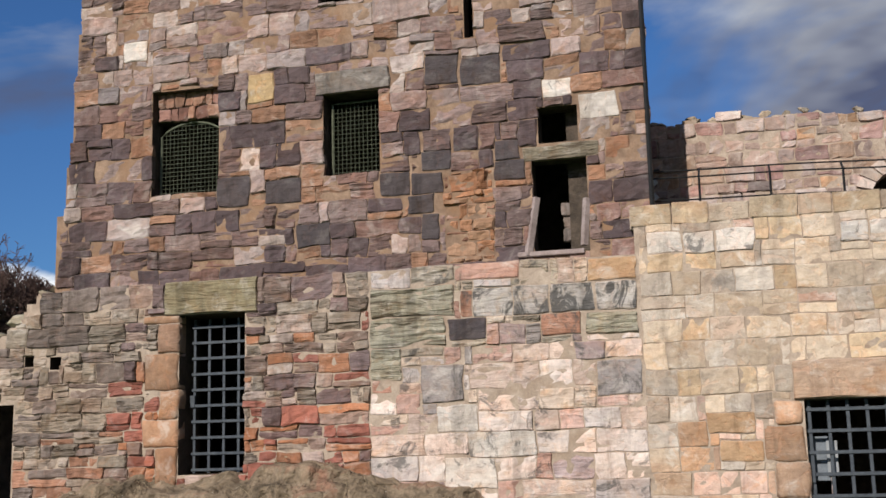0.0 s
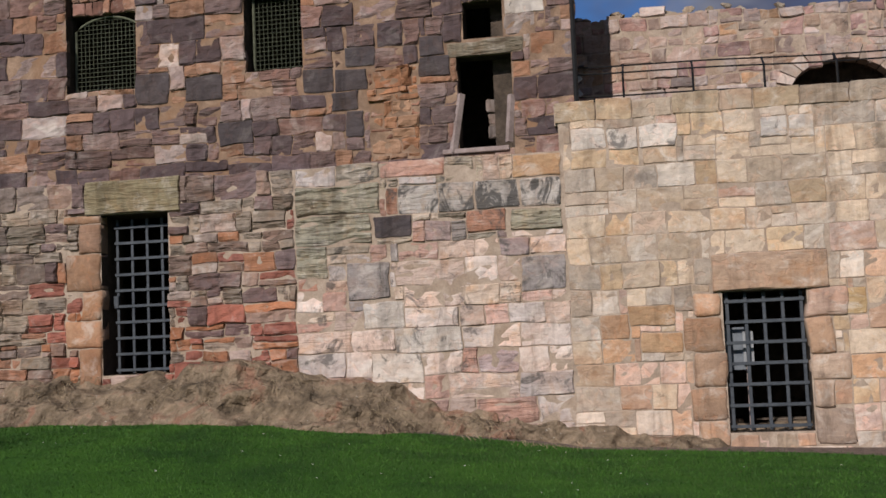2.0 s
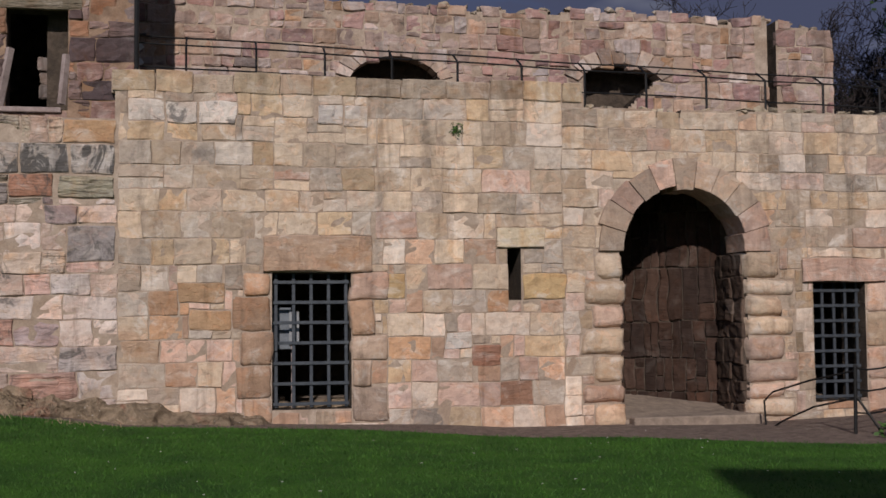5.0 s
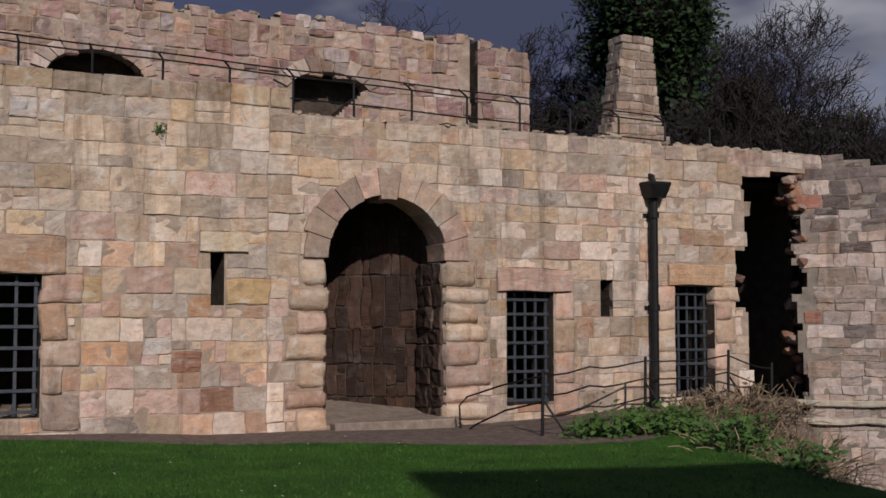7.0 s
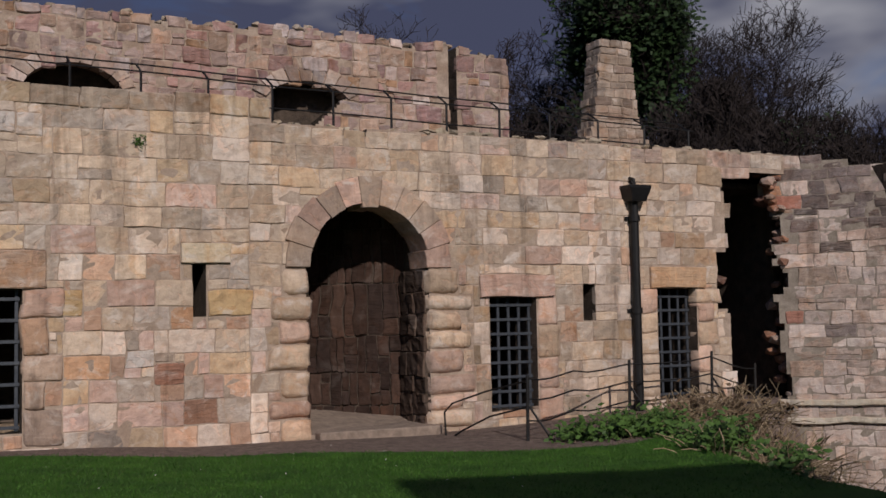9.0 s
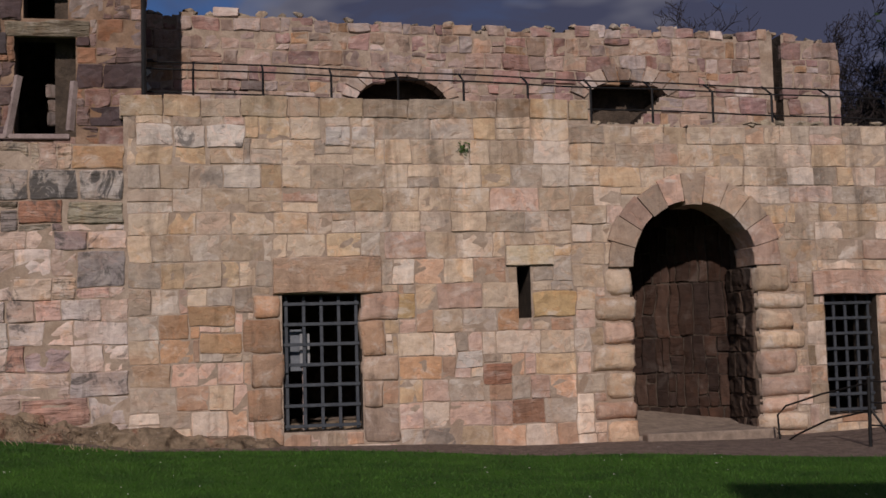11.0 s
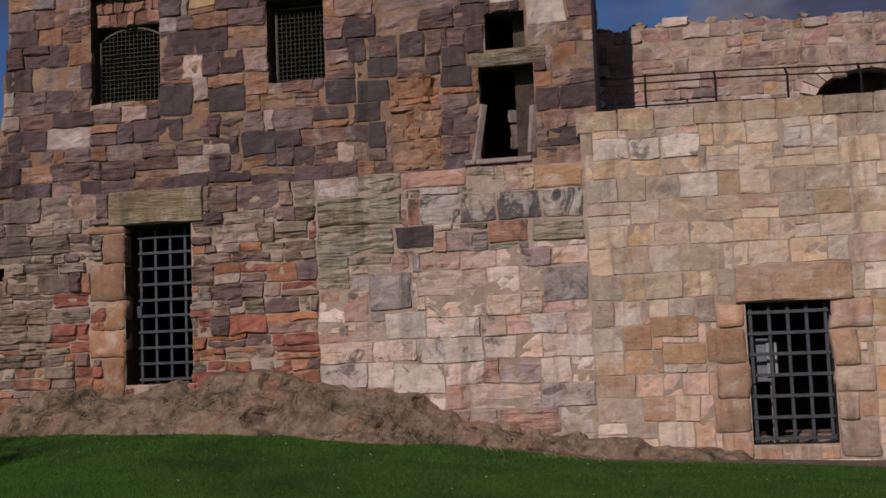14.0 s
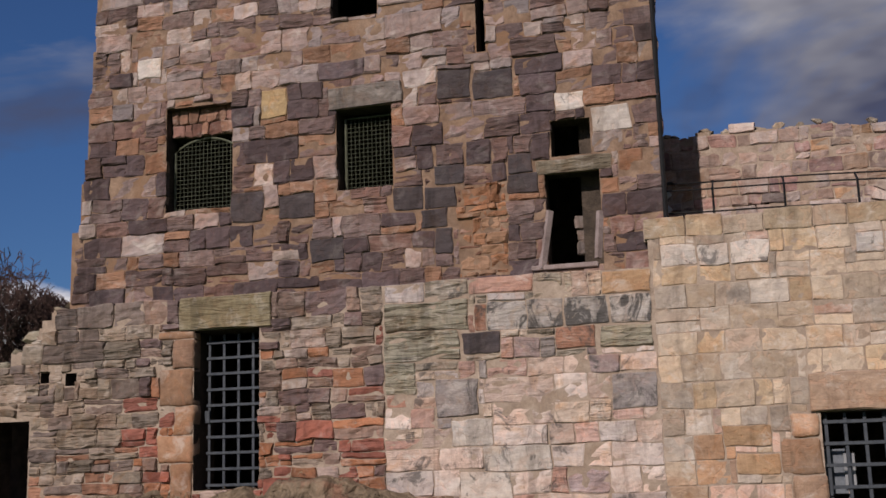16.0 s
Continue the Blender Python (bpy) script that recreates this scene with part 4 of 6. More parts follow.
def plain_walls():
    """Bodies behind the faces: the tower's sides and floor, rooms added behind the grilles and coloured dark for shade,
    the walk along the wall's top.
    """
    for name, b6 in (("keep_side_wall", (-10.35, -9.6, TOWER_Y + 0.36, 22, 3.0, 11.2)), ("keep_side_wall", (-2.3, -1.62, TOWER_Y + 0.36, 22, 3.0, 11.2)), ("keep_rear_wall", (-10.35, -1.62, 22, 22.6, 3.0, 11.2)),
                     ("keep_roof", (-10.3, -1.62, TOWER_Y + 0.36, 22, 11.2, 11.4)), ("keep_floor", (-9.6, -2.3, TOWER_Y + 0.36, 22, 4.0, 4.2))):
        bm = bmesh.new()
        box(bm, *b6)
        tagged(part(name, bm, SHADE_CORE, None), "rubble inner face of the keep, coloured dark for shade", "wall", "", "structure")
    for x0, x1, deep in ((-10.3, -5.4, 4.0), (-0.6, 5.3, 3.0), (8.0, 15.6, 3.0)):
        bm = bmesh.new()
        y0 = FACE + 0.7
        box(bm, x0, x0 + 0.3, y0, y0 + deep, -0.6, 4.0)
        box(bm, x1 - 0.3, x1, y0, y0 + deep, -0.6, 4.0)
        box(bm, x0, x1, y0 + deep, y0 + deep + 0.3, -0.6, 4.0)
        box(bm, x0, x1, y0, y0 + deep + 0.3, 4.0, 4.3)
        tagged(part("vault", bm, SHADE_CORE, None), "closed stone room added behind the grille, coloured dark for shade", "wall", "", "structure")


plain_walls()
# closed room added behind the low opening, dark to stand for its shade
bm = bmesh.new()
box(bm, -16, -10.9, FACE + 2.2, FACE + 2.6, 0.2, 3.2)
box(bm, -16, -10.6, FACE + 0.7, FACE + 2.6, 2.95, 3.2)
box(bm, -10.9, -10.6, FACE + 0.7, FACE + 2.6, 0.2, 3.2)
tagged(part("side_dark_room", bm, SHADE_CORE, None), "low closed room added at the ruined wall's end, coloured dark for shade", "wall", "", "structure")

# ---- the rear wall over the walk ----
BACK_Y = 18.2
B_TOP = [(-2, 6.75), (-0.9, 6.72), (0.7, 6.66), (2.3, 6.56), (4.6, 6.56), (7.4, 6.58), (9.35, 6.55), (10.2, 6.45), (10.5, 6.3)]


def back_top(x):
    return shape(x, B_TOP) + 0.10 * noise.noise(Vector((x * 2.7, 5.5, 0))) + 0.05 * noise.noise(Vector((x * 8.0, 1.5, 0)))


def in_niche(x, z):
    a = abs(x - 2.81) < 0.76 and 4.2 < z < 5.25 + 0.5 * math.sqrt(max(0.0, 1 - ((x - 2.81) / 0.76) ** 2))
    b = 5.97 < x < 7.42 and 4.95 < z < 5.22 + 0.52 * math.sqrt(max(0.0, 1 - ((x - 6.6) / 0.85) ** 2)) and z > 4.95 + 0.85 * (x - 6.7)
    c = 9.28 < x < 9.45 and z > 4.9
    d = -0.02 < x < 0.72 and 4.75 < z < 5.12
    e = 0.02 < x < 0.34 and 5.3 < z < 5.5
    return a or b or c or d or e


wall_back = slab("wall_back", lines(-2.0, 10.5, 0.055), lines(4.0, 6.95, 0.05), lambda x, z: z < back_top(x) - 0.04 and not in_niche(x, z), front_place(BACK_Y), 0.55, MORTAR,
                 "ragged upper curtain wall of small pinkish rubble")
bm = bmesh.new()
box(bm, -2, 10.3, BACK_Y + 0.56, BACK_Y + 0.9, 4.0, 6.3)
part("rear_lining", bm, SHADE_CORE, wall_back)
r_b = []
for r in courses(-2.0, 10.5, 4.3, 6.95, (0.15, 0.31), (0.18, 0.50), 0.22):
    cx, cz = (r[0] + r[1]) / 2, (r[2] + r[3]) / 2
    if cz < back_top(cx) and not in_niche(cx, cz) and not in_niche(r[0] + 0.03, cz) and not in_niche(r[1] - 0.03, cz):
        r_b.append((r[0], r[1], r[2], max(r[2] + 0.07, min(r[3], back_top(cx) + 0.03))))
lay(r_b, wall_back, front_place(BACK_Y), tint_back, (0.004, 0.04), 0.035, 0.008, 1.4, 3.0)
bm = bmesh.new()
box(bm, -1.1, 13.6, FACE + 0.5, BACK_Y, 4.0, 4.35)
tagged(part("wall_walk", bm, ROCK, None), "stone paved walk on the wall top", "floor", "", "structure")


def niche_ring(cx, z0, rx, rz, a0, a1, n):
    """Flat arch stones round a niche in the rear wall."""
    for k in range(n):
        p, q = a0 + (a1 - a0) * k / n, a0 + (a1 - a0) * (k + 1) / n
        out = random.uniform(0.01, 0.05)
        t = random.uniform(0.20, 0.28)
        verts = []
        for d in (-out, 0.3):
            for a, g in ((p + 0.015, 0.0), (q - 0.015, 0.0), (q - 0.015, t), (p + 0.015, t)):
                verts.append((cx + (rx + g) * math.cos(a), BACK_Y + d, z0 + (rz + g) * math.sin(a)))
        SPOT[:] = cx + k, z0
        c = pick((2, 0.38, 0.32, 0.25, 0.1), (2, 0.33, 0.265, 0.21, 0.1), (1, 0.43, 0.385, 0.33, 0.1))
        mesh_object("arch_stone", verts, [(3, 2, 1, 0), (0, 1, 5, 4), (1, 2, 6, 5), (2, 3, 7, 6), (3, 0, 4, 7)], STONE, wall_back, "", [c] * 8)


niche_ring(2.81, 5.22, 0.76, 0.5, 0.25, math.pi - 0.25, 11)
niche_ring(6.62, 5.20, 0.82, 0.52, 0.5, math.pi - 0.4, 9)


# ---- loose rubble left along the broken wall heads ----
def capping(parent, spots, seed, sizes, tone):
    rnd = random.Random(seed)
    for x, y, z in spots:
        big = rnd.uniform(*sizes)
        bm = bmesh.new()
        for _ in range(14):
            d = Vector((rnd.gauss(0, 1), rnd.gauss(0, 1), rnd.gauss(0, 1))).normalized()
            bm.verts.new((d.x * big, d.y * big * 0.8, d.z * big * rnd.uniform(0.4, 0.6)))
        bmesh.ops.convex_hull(bm, input=bm.verts[:])
        for v in [v for v in bm.verts if not v.link_faces]:
            bm.verts.remove(v)
        bm.transform(pose(x, y, z + big * 0.15, rnd.uniform(-12, 12), rnd.uniform(-12, 12), rnd.uniform(0, 180)))
        bm.verts.index_update()
        vs = [tuple(v.co) for v in bm.verts]
        fs = [tuple(v.index for v in f.verts) for f in bm.faces]
        bm.free()
        k = rnd.uniform(0.7, 1.15)
        mesh_object("capping_stone", vs, fs, STONE, parent, "", [(tone[0] * k, tone[1] * k, tone[2] * k, 0.3)] * len(vs))


cap_rnd = random.Random(4)
capping(wall_front, [(x + cap_rnd.uniform(-0.1, 0.1), FACE + cap_rnd.uniform(0.05, 0.26), front_top(x) + 0.03) for x in np.arange(5.4, 14.8, 0.19)], 61, (0.06, 0.17), (0.36, 0.31, 0.24))
capping(wall_front, [(x + cap_rnd.uniform(-0.1, 0.1), FACE + cap_rnd.uniform(0.05, 0.3), front_top(x) + 0.02) for x in np.arange(-13.8, -10.5, 0.16)], 62, (0.10, 0.24), (0.29, 0.26, 0.20))
capping(wall_back, [(x + cap_rnd.uniform(-0.1, 0.1), BACK_Y + cap_rnd.uniform(0.05, 0.3), back_top(x) + 0.0) for x in np.arange(-1.2, 10.4, 0.19)], 63, (0.08, 0.17), (0.34, 0.29, 0.235))


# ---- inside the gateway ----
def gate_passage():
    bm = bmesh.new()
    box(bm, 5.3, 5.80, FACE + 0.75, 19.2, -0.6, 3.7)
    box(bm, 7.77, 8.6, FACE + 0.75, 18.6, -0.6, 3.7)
    # jamb liner in the dark core tone, standing for shade on the reveal
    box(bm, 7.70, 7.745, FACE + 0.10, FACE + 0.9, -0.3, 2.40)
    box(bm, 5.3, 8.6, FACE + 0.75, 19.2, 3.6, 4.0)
    tagged(part("gate_passage", bm, SHADE_CORE, None), "stone sides of the gate passage, coloured dark for shade", "wall", "", "structure")
    a, b = Vector((5.2, 18.55, 0)), Vector((8.15, 16.78, 0))
    d = (b - a).normalized()
    nrm = Vector((d.y, -d.x, 0))

    def place(x, z, out):
        p = a + d * x + nrm * out
        return (p.x, p.y, z)
    length = (b - a).length
    inner = slab("gate_inner_wall", lines(0, length, 0.5), lines(-0.5, 3.8, 0.5), lambda x, z: True, place, 0.3, SHADE_CORE, "brown upright weathered stones blocking the gate passage")
    rects = []
    z = -0.2
    while z < 3.7:
        h = random.uniform(0.45, 0.95)
        x = 0.0
        while x < length:
            w = random.uniform(0.10, 0.24)
            cut = z + h * random.uniform(0.3, 0.7) if random.random() < 0.4 else z + h
            rects.append((x, min(length, x + w), z, cut))
            if cut < z + h:
                rects.append((x, min(length, x + w), cut, z + h))
            x += w
        z += h
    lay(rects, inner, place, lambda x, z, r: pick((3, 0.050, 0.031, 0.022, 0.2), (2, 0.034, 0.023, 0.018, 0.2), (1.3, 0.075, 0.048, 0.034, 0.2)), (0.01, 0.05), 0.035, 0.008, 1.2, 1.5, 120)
    # rough stones lining the jamb, tinted dark to stand for the passage's shade
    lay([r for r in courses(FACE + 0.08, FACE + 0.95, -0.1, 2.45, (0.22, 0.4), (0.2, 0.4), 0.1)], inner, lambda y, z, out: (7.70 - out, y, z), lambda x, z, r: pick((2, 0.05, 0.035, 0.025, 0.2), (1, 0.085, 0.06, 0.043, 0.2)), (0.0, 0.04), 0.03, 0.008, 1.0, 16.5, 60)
    # sloping threshold
    bm = bmesh.new()
    vs = [bm.verts.new(p) for p in ((5.75, 15.95, 0.02), (7.85, 15.95, 0.08), (8.3, 16.9, 0.10), (5.3, 18.7, 0.42), (5.75, 15.95, -0.4), (7.85, 15.95, -0.4), (8.3, 16.9, -0.4), (5.3, 18.7, -0.4))]
    for q in ((0, 1, 2, 3), (4, 5, 1, 0), (5, 6, 2, 1), (6, 7, 3, 2), (7, 4, 0, 3)):
        bm.faces.new([vs[i] for i in q])
    box(bm, 5.84, 7.82, 15.72, 15.96, -0.3, 0.07, 0.02)
    tagged(part("gate_threshold", bm, PAVING, None), "worn sloping paved threshold of the gate", "floor", "", "structure")


gate_passage()


# ---- the broken east end ----
EAST_MORTAR = rough_material("grey_mortar", (0.15, 0.125, 0.10), (0.30, 0.26, 0.22), 5.0)
def east_end():
    # the far pier with its ragged toothing, turned towards the court
    a, b = Vector((14.62, 16.05, 0)), Vector((16.25, 14.75, 0))
    d = (b - a).normalized()
    nrm = Vector((d.y, -d.x, 0))
    length = (b - a).length

    def place(x, z, out):
        # above the facing the broken core slopes back
        p = a + d * x + nrm * (out - 0.55 * smooth((z - 2.75 - 0.35 * x) / 1.5))
        return (p.x, p.y, z)

    def ragged(z):
        return 0.17 + 0.20 * noise.noise(Vector((z * 2.6, 4.4, 0))) + 0.13 * noise.noise(Vector((z * 7.0, 1.4, 0))) + 0.16 * smooth((1.6 - z) / 1.0) - 0.22 * smooth((z - 3.2) / 0.7)

    def top(x):
        return 4.62 - 0.16 * x + 0.10 * noise.noise(Vector((x * 2, 8.1, 0)))

    def inside(x, z):
        return ragged(z) < x and z < top(x)
    pier = slab("wall_east", lines(-0.4, length, 0.09), lines(-3.2, 4.7, 0.13), inside, place, 1.3, EAST_MORTAR, "broken grey sandstone pier with ragged toothing and a plinth")

    def tint(x, z, r):
        edge = smooth((0.55 - x) / 0.3)
        up = smooth((z - 2.9) / 0.6)
        return pick((0.2 + 4 * up, 0.15, 0.13, 0.115, 0.4), (2 - edge - up, 0.38, 0.33, 0.27, 0.15), (3 - 2 * edge - 2 * up, 0.46, 0.41, 0.345, 0.1), (0.6, 0.34, 0.285, 0.22, 0.3), (2.5 * edge, 0.40, 0.235, 0.14, 0.3), (1.5 * edge, 0.28, 0.14, 0.10, 0.3))
    rects = [r for r in courses(-0.4, length, -3.1, 4.75, (0.17, 0.32), (0.20, 0.66), 0.15) if inside(r[0] + 0.04, (r[2] + r[3]) / 2) and inside(r[1] - 0.04, (r[2] + r[3]) / 2)]
    lay(rects, pier, place, tint, (0.002, 0.022), 0.026, 0.004, 1.1, 0.4)
    for z in (0.0, -0.32):
        v, f, e = block((0.1, length, z, z + 0.13), place, 0.10, 0.015)
        mesh_object("plinth_course", v, f, STONE, pier, "", [(0.44, 0.40, 0.33, 0.2)] * len(v), e)
    # the red wall that runs on from the pier
    c = Vector((16.25, 14.75, 0))
    e = Vector((20.5, 14.2, 0))
    d2 = (e - c).normalized()
    n2 = Vector((d2.y, -d2.x, 0))

    def place2(x, z, out):
        p = c + d2 * x + n2 * out
        return (p.x, p.y, z)
    far = slab("wall_far_east", lines(0, 4.2, 0.4), lines(-3.2, 4.3, 0.3), lambda x, z: z < 4.2, place2, 1.0, TOWER_MORTAR, "reddish brown rubble wall at the court's corner")
    rects = courses(0, 4.2, -3.1, 4.3, (0.16, 0.36), (0.2, 0.62), 0.25)
    lay(rects, far, place2, lambda x, z, r: pick((3 * smooth((3.2 - z) / 1), 0.31, 0.165, 0.09, 0.3), (2, 0.28, 0.19, 0.125, 0.3), (2.5 * smooth((z - 2.2) / 1), 0.27, 0.235, 0.19, 0.3)), (0.0, 0.05), 0.05, 0.006, 1.4, 0.5, 120)
    # rough left jamb of the gap, and the recess behind it, coloured dark for shade
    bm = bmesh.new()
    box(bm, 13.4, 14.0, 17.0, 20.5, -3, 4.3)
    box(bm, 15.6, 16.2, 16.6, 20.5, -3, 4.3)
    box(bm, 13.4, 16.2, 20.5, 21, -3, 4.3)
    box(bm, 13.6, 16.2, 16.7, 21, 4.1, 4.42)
    tagged(part("east_recess", bm, SHADE_CORE, None), "rubble recess in the broken wall, coloured dark for shade", "wall", "", "structure")
    # broken masonry over and beside the gap
    for k in range(56):
        z = random.uniform(-0.2, 4.3)
        s = random.uniform(0.09, 0.19)
        bm = bmesh.new()
        bmesh.ops.create_icosphere(bm, subdivisions=1, radius=1.0)
        for v in bm.verts:
            v.co *= 1 + 0.35 * noise.noise(v.co * 1.7 + Vector((k, 0, 0)))
        left = k % 9 == 0
        x = 13.80 + random.uniform(-0.16, 0.06) if left else 14.86 + ragged(z) * 0.75 + random.uniform(-0.16, 0.08)
        y = FACE + random.uniform(0.2, 0.7) if left else FACE + random.uniform(-0.05, 0.35)
        bm.transform(pose(x, y, z, random.uniform(-20, 20), random.uniform(-20, 20), random.uniform(0, 90)) @ Matrix.Diagonal((s * 1.25, s * 0.9, s * 0.6, 1)))
        bm.verts.index_update()
        vs, fs = [tuple(v.co) for v in bm.verts], [tuple(v.index for v in q.verts) for q in bm.faces]
        bm.free()
        SPOT[:] = x, z
        c = pick((2, 0.28, 0.165, 0.105, 0.3), (2, 0.17, 0.10, 0.075, 0.3), (2, 0.30, 0.25, 0.20, 0.2))
        mesh_object("rubble_stone", vs, fs, STONE, pier, "", [c] * len(vs))


east_end()


# ---- chimney stub on the wall walk ----
def chimney():
    base = empty("chimney_stub", 13.3, 19.0, 4.3, "tapering ruined rubble chimney stub of grey-buff stone", "chimney")

    def half(z):
        return shape(z, [(4.2, 1.2), (4.8, 1.0), (5.15, 0.74), (5.45, 0.55), (6.2, 0.46), (6.9, 0.37), (7.1, 0.37)])
    bm = bmesh.new()
    for z in np.arange(4.2, 7.0, 0.2):
        h = half(z + 0.1)
        box(bm, -h + 0.02, h - 0.02, -0.248, 0.248, z - 4.3, z + 0.2 - 4.3)
    part("core", bm, MORTAR, base)
    z = 4.3
    while z < 7.0:
        h = random.uniform(0.12, 0.2)
        w = half(z + h / 2) + (random.uniform(-0.015, 0.03) if z > 5.3 else random.uniform(-0.10, 0.08))
        for side in range(2):
            x = -w if side == 0 else -0.25
            end = w if side == 0 else 0.25
            while x < end - 0.05:
                l = min(random.uniform(0.18, 0.42), end - x)
                if side == 0:
                    pl = lambda u, q, o: (u, -0.25 - o, q - 4.3)
                else:
                    pl = lambda u, q, o, ww=w: (-ww + 0.02 - o, -u, q - 4.3)
                v, f, e = block((x, x + l, z, z + h), pl, random.uniform(0.012, 0.024), 0.015)
                SPOT[:] = x, z
                c = pick((1, 0.27, 0.215, 0.165, 0.3), (3, 0.33, 0.28, 0.21, 0.3), (2, 0.37, 0.32, 0.25, 0.2))
                mesh_object("stone", v, f, STONE, base, "", [c] * len(v), e)
                x += l
        z += h


chimney()


# ---- iron grilles, meshes, pipes ----
def bar(bm, a, b, w, t=0.02):
    """A flat bar between two points in a plane of constant y."""
    (x0, y, z0), (x1, _, z1) = a, b
    box(bm, min(x0, x1) - (w / 2 if x0 == x1 else 0), max(x0, x1) + (w / 2 if x0 == x1 else 0), y - t / 2, y + t / 2,
        min(z0, z1) - (w / 2 if z0 == z1 else 0), max(z0, z1) + (w / 2 if z0 == z1 else 0), 0.003)


def grille(rect, y, nv, nh, label, width=0.05):
    x0, x1, z0, z1 = rect
    g = empty("iron_grille", (x0 + x1) / 2, y, z0, label, "grille", "iron grilles in the doorways")
    cx = (x0 + x1) / 2
    for i in range(nv):
        x = x0 + 0.04 + (x1 - x0 - 0.08) * i / (nv - 1) - cx
        bm = bmesh.new()
        bar(bm, (x, 0, 0.0), (x, 0, z1 - z0 - 0.01), width, 0.03)
        part("upright_bar", bm, IRON, g)
    for k in range(nh):
        z = 0.05 + (z1 - z0 - 0.18) * k / (nh - 1)
        bm = bmesh.new()
        bar(bm, (x0 - cx, -0.025, z), (x1 - cx, -0.025, z), width, 0.018)
        part("cross_bar", bm, IRON, g)
    bm = bmesh.new()
    box(bm, x0 - cx - 0.02, x0 - cx + 0.06, -0.05, 0.0, (z1 - z0) * 0.42, (z1 - z0) * 0.50, 0.006)
    part("lock", bm, IRON, g)
    return g


grille((-8.20, -7.15, DOOR_L[2] + 0.02, DOOR_L[3] - 0.04), FACE + 0.30, 5, 10, "tall dark iron grille gate in the rubble wall doorway", 0.042)
grille((DOOR_M[0] + 0.02, DOOR_M[1] - 0.02, DOOR_M[2] + 0.02, DOOR_M[3]), FACE + 0.14, 5, 7, "dark iron grille gate under a flat stone lintel", 0.046)
grille((DOOR_R[0], DOOR_R[1] - 0.02, DOOR_R[2] + 0.02, DOOR_R[3]), FACE + 0.16, 5, 8, "dark iron grille gate beside the gateway arch", 0.045)
grille((DOOR_E[0], DOOR_E[1] - 0.02, DOOR_E[2] + 0.02, DOOR_E[3]), FACE + 0.22, 5, 8, "dark iron grille gate beside the downpipe", 0.045)


def wire_screen(x0, x1, z0, z1, y, rise, label):
    g = empty("wire_screen", (x0 + x1) / 2, y, z0, label, "window screen", "wire screens in the keep windows")
    cx, half = (x0 + x1) / 2, (x1 - x0) / 2

    def head(x):
        return (z1 - z0) + rise * (math.sqrt(max(0.0, 1.25 ** 2 - (x / half) ** 2)) - 0.75) / 0.5 if rise else z1 - z0
    step, i = 0.068, 0
    x = -half + 0.02
    while x < half:
        bm = bmesh.new()
        tube(bm, [(x, 0, 0), (x, 0, head(x))], 0.0042, 4)
        part("wire", bm, MESH_WIRE, g)
        x += step
    z = 0.02
    while z < z1 - z0 + rise - 0.02:
        hw = half
        while hw > 0.05 and head(hw) < z:
            hw -= 0.02
        bm = bmesh.new()
        tube(bm, [(-hw, 0.008, z), (hw, 0.008, z)], 0.0042, 4)
        part("wire", bm, MESH_WIRE, g)
        z += step
    bm = bmesh.new()
    arc = [(-half + 2 * half * k / 12, -0.005, head(-half + 2 * half * k / 12)) for k in range(13)]
    tube(bm, [(-half, -0.005, 0), *arc, (half, -0.005, 0)], 0.016, 6)
    part("frame", bm, MESH_WIRE, g, "pale metal frame")


wire_screen(-8.84, -7.74, 5.70, 6.72, TOWER_Y + 0.24, 0.20, "arched wire mesh screen in a keep window")
wire_screen(-5.92, -5.10, 5.79, 6.98, TOWER_Y + 0.26, 0.0, "square wire mesh screen in a keep window")
# rubble filling over the arched screen
rects = [r for r in courses(-8.86, -7.74, 6.72, 7.44, (0.16, 0.24), (0.1, 0.22), 0.0) if (r[2] + r[3]) / 2 > 6.80 + 0.2 * (1 - ((r[0] + r[1] + 16.58) / 2 / 0.55) ** 2)]
lay(rects, tower, front_place(TOWER_Y + 0.16), lambda x, z, r: pick((3, 0.30, 0.19, 0.13, 0.2), (2, 0.24, 0.14, 0.11, 0.2)), (0.0, 0.05), 0.04, 0.008, 1.4, kind_name="infill_stone")
bm = bmesh.new()
box(bm, -8.87, -7.73, TOWER_Y + 0.2, TOWER_Y + 0.5, 6.95, 7.42)
part("infill_bed", bm, SHADE_CORE, tower)


def keep_doorway():
    f = empty("timber_frame", -2.4, TOWER_Y, 4.34, "leaning weathered timber posts in the broken keep doorway", "door frame")
    bm = bmesh.new()
    tube(bm, [(-0.47, -0.03, 0.0), (-0.33, 0.02, 0.85)], 0.06, 4)
    part("post", bm, TIMBER, f)
    bm = bmesh.new()
    tube(bm, [(0.34, -0.02, 0.1), (0.40, 0.0, 0.78)], 0.055, 4)
    part("post", bm, TIMBER, f)
    bm = bmesh.new()
    box(bm, -0.62, 0.34, -0.06, 0.06, -0.02, 0.05, 0.01)
    part("sill", bm, TIMBER, f)
    rects = [r for r in courses(-2.42, -1.98, 4.36, 5.62, (0.14, 0.26), (0.14, 0.3), 0.0) if r[0] > -2.40 + 0.2 * math.sin(r[2] * 5)]
    lay(rects, tower, front_place(TOWER_Y + 0.55), lambda x, z, r: pick((3, 0.26, 0.23, 0.20, 0.2), (1, 0.20, 0.18, 0.16, 0.2)), (0.0, 0.06), 0.04, 0.008, 1.3, kind_name="inner_stone")


keep_doorway()


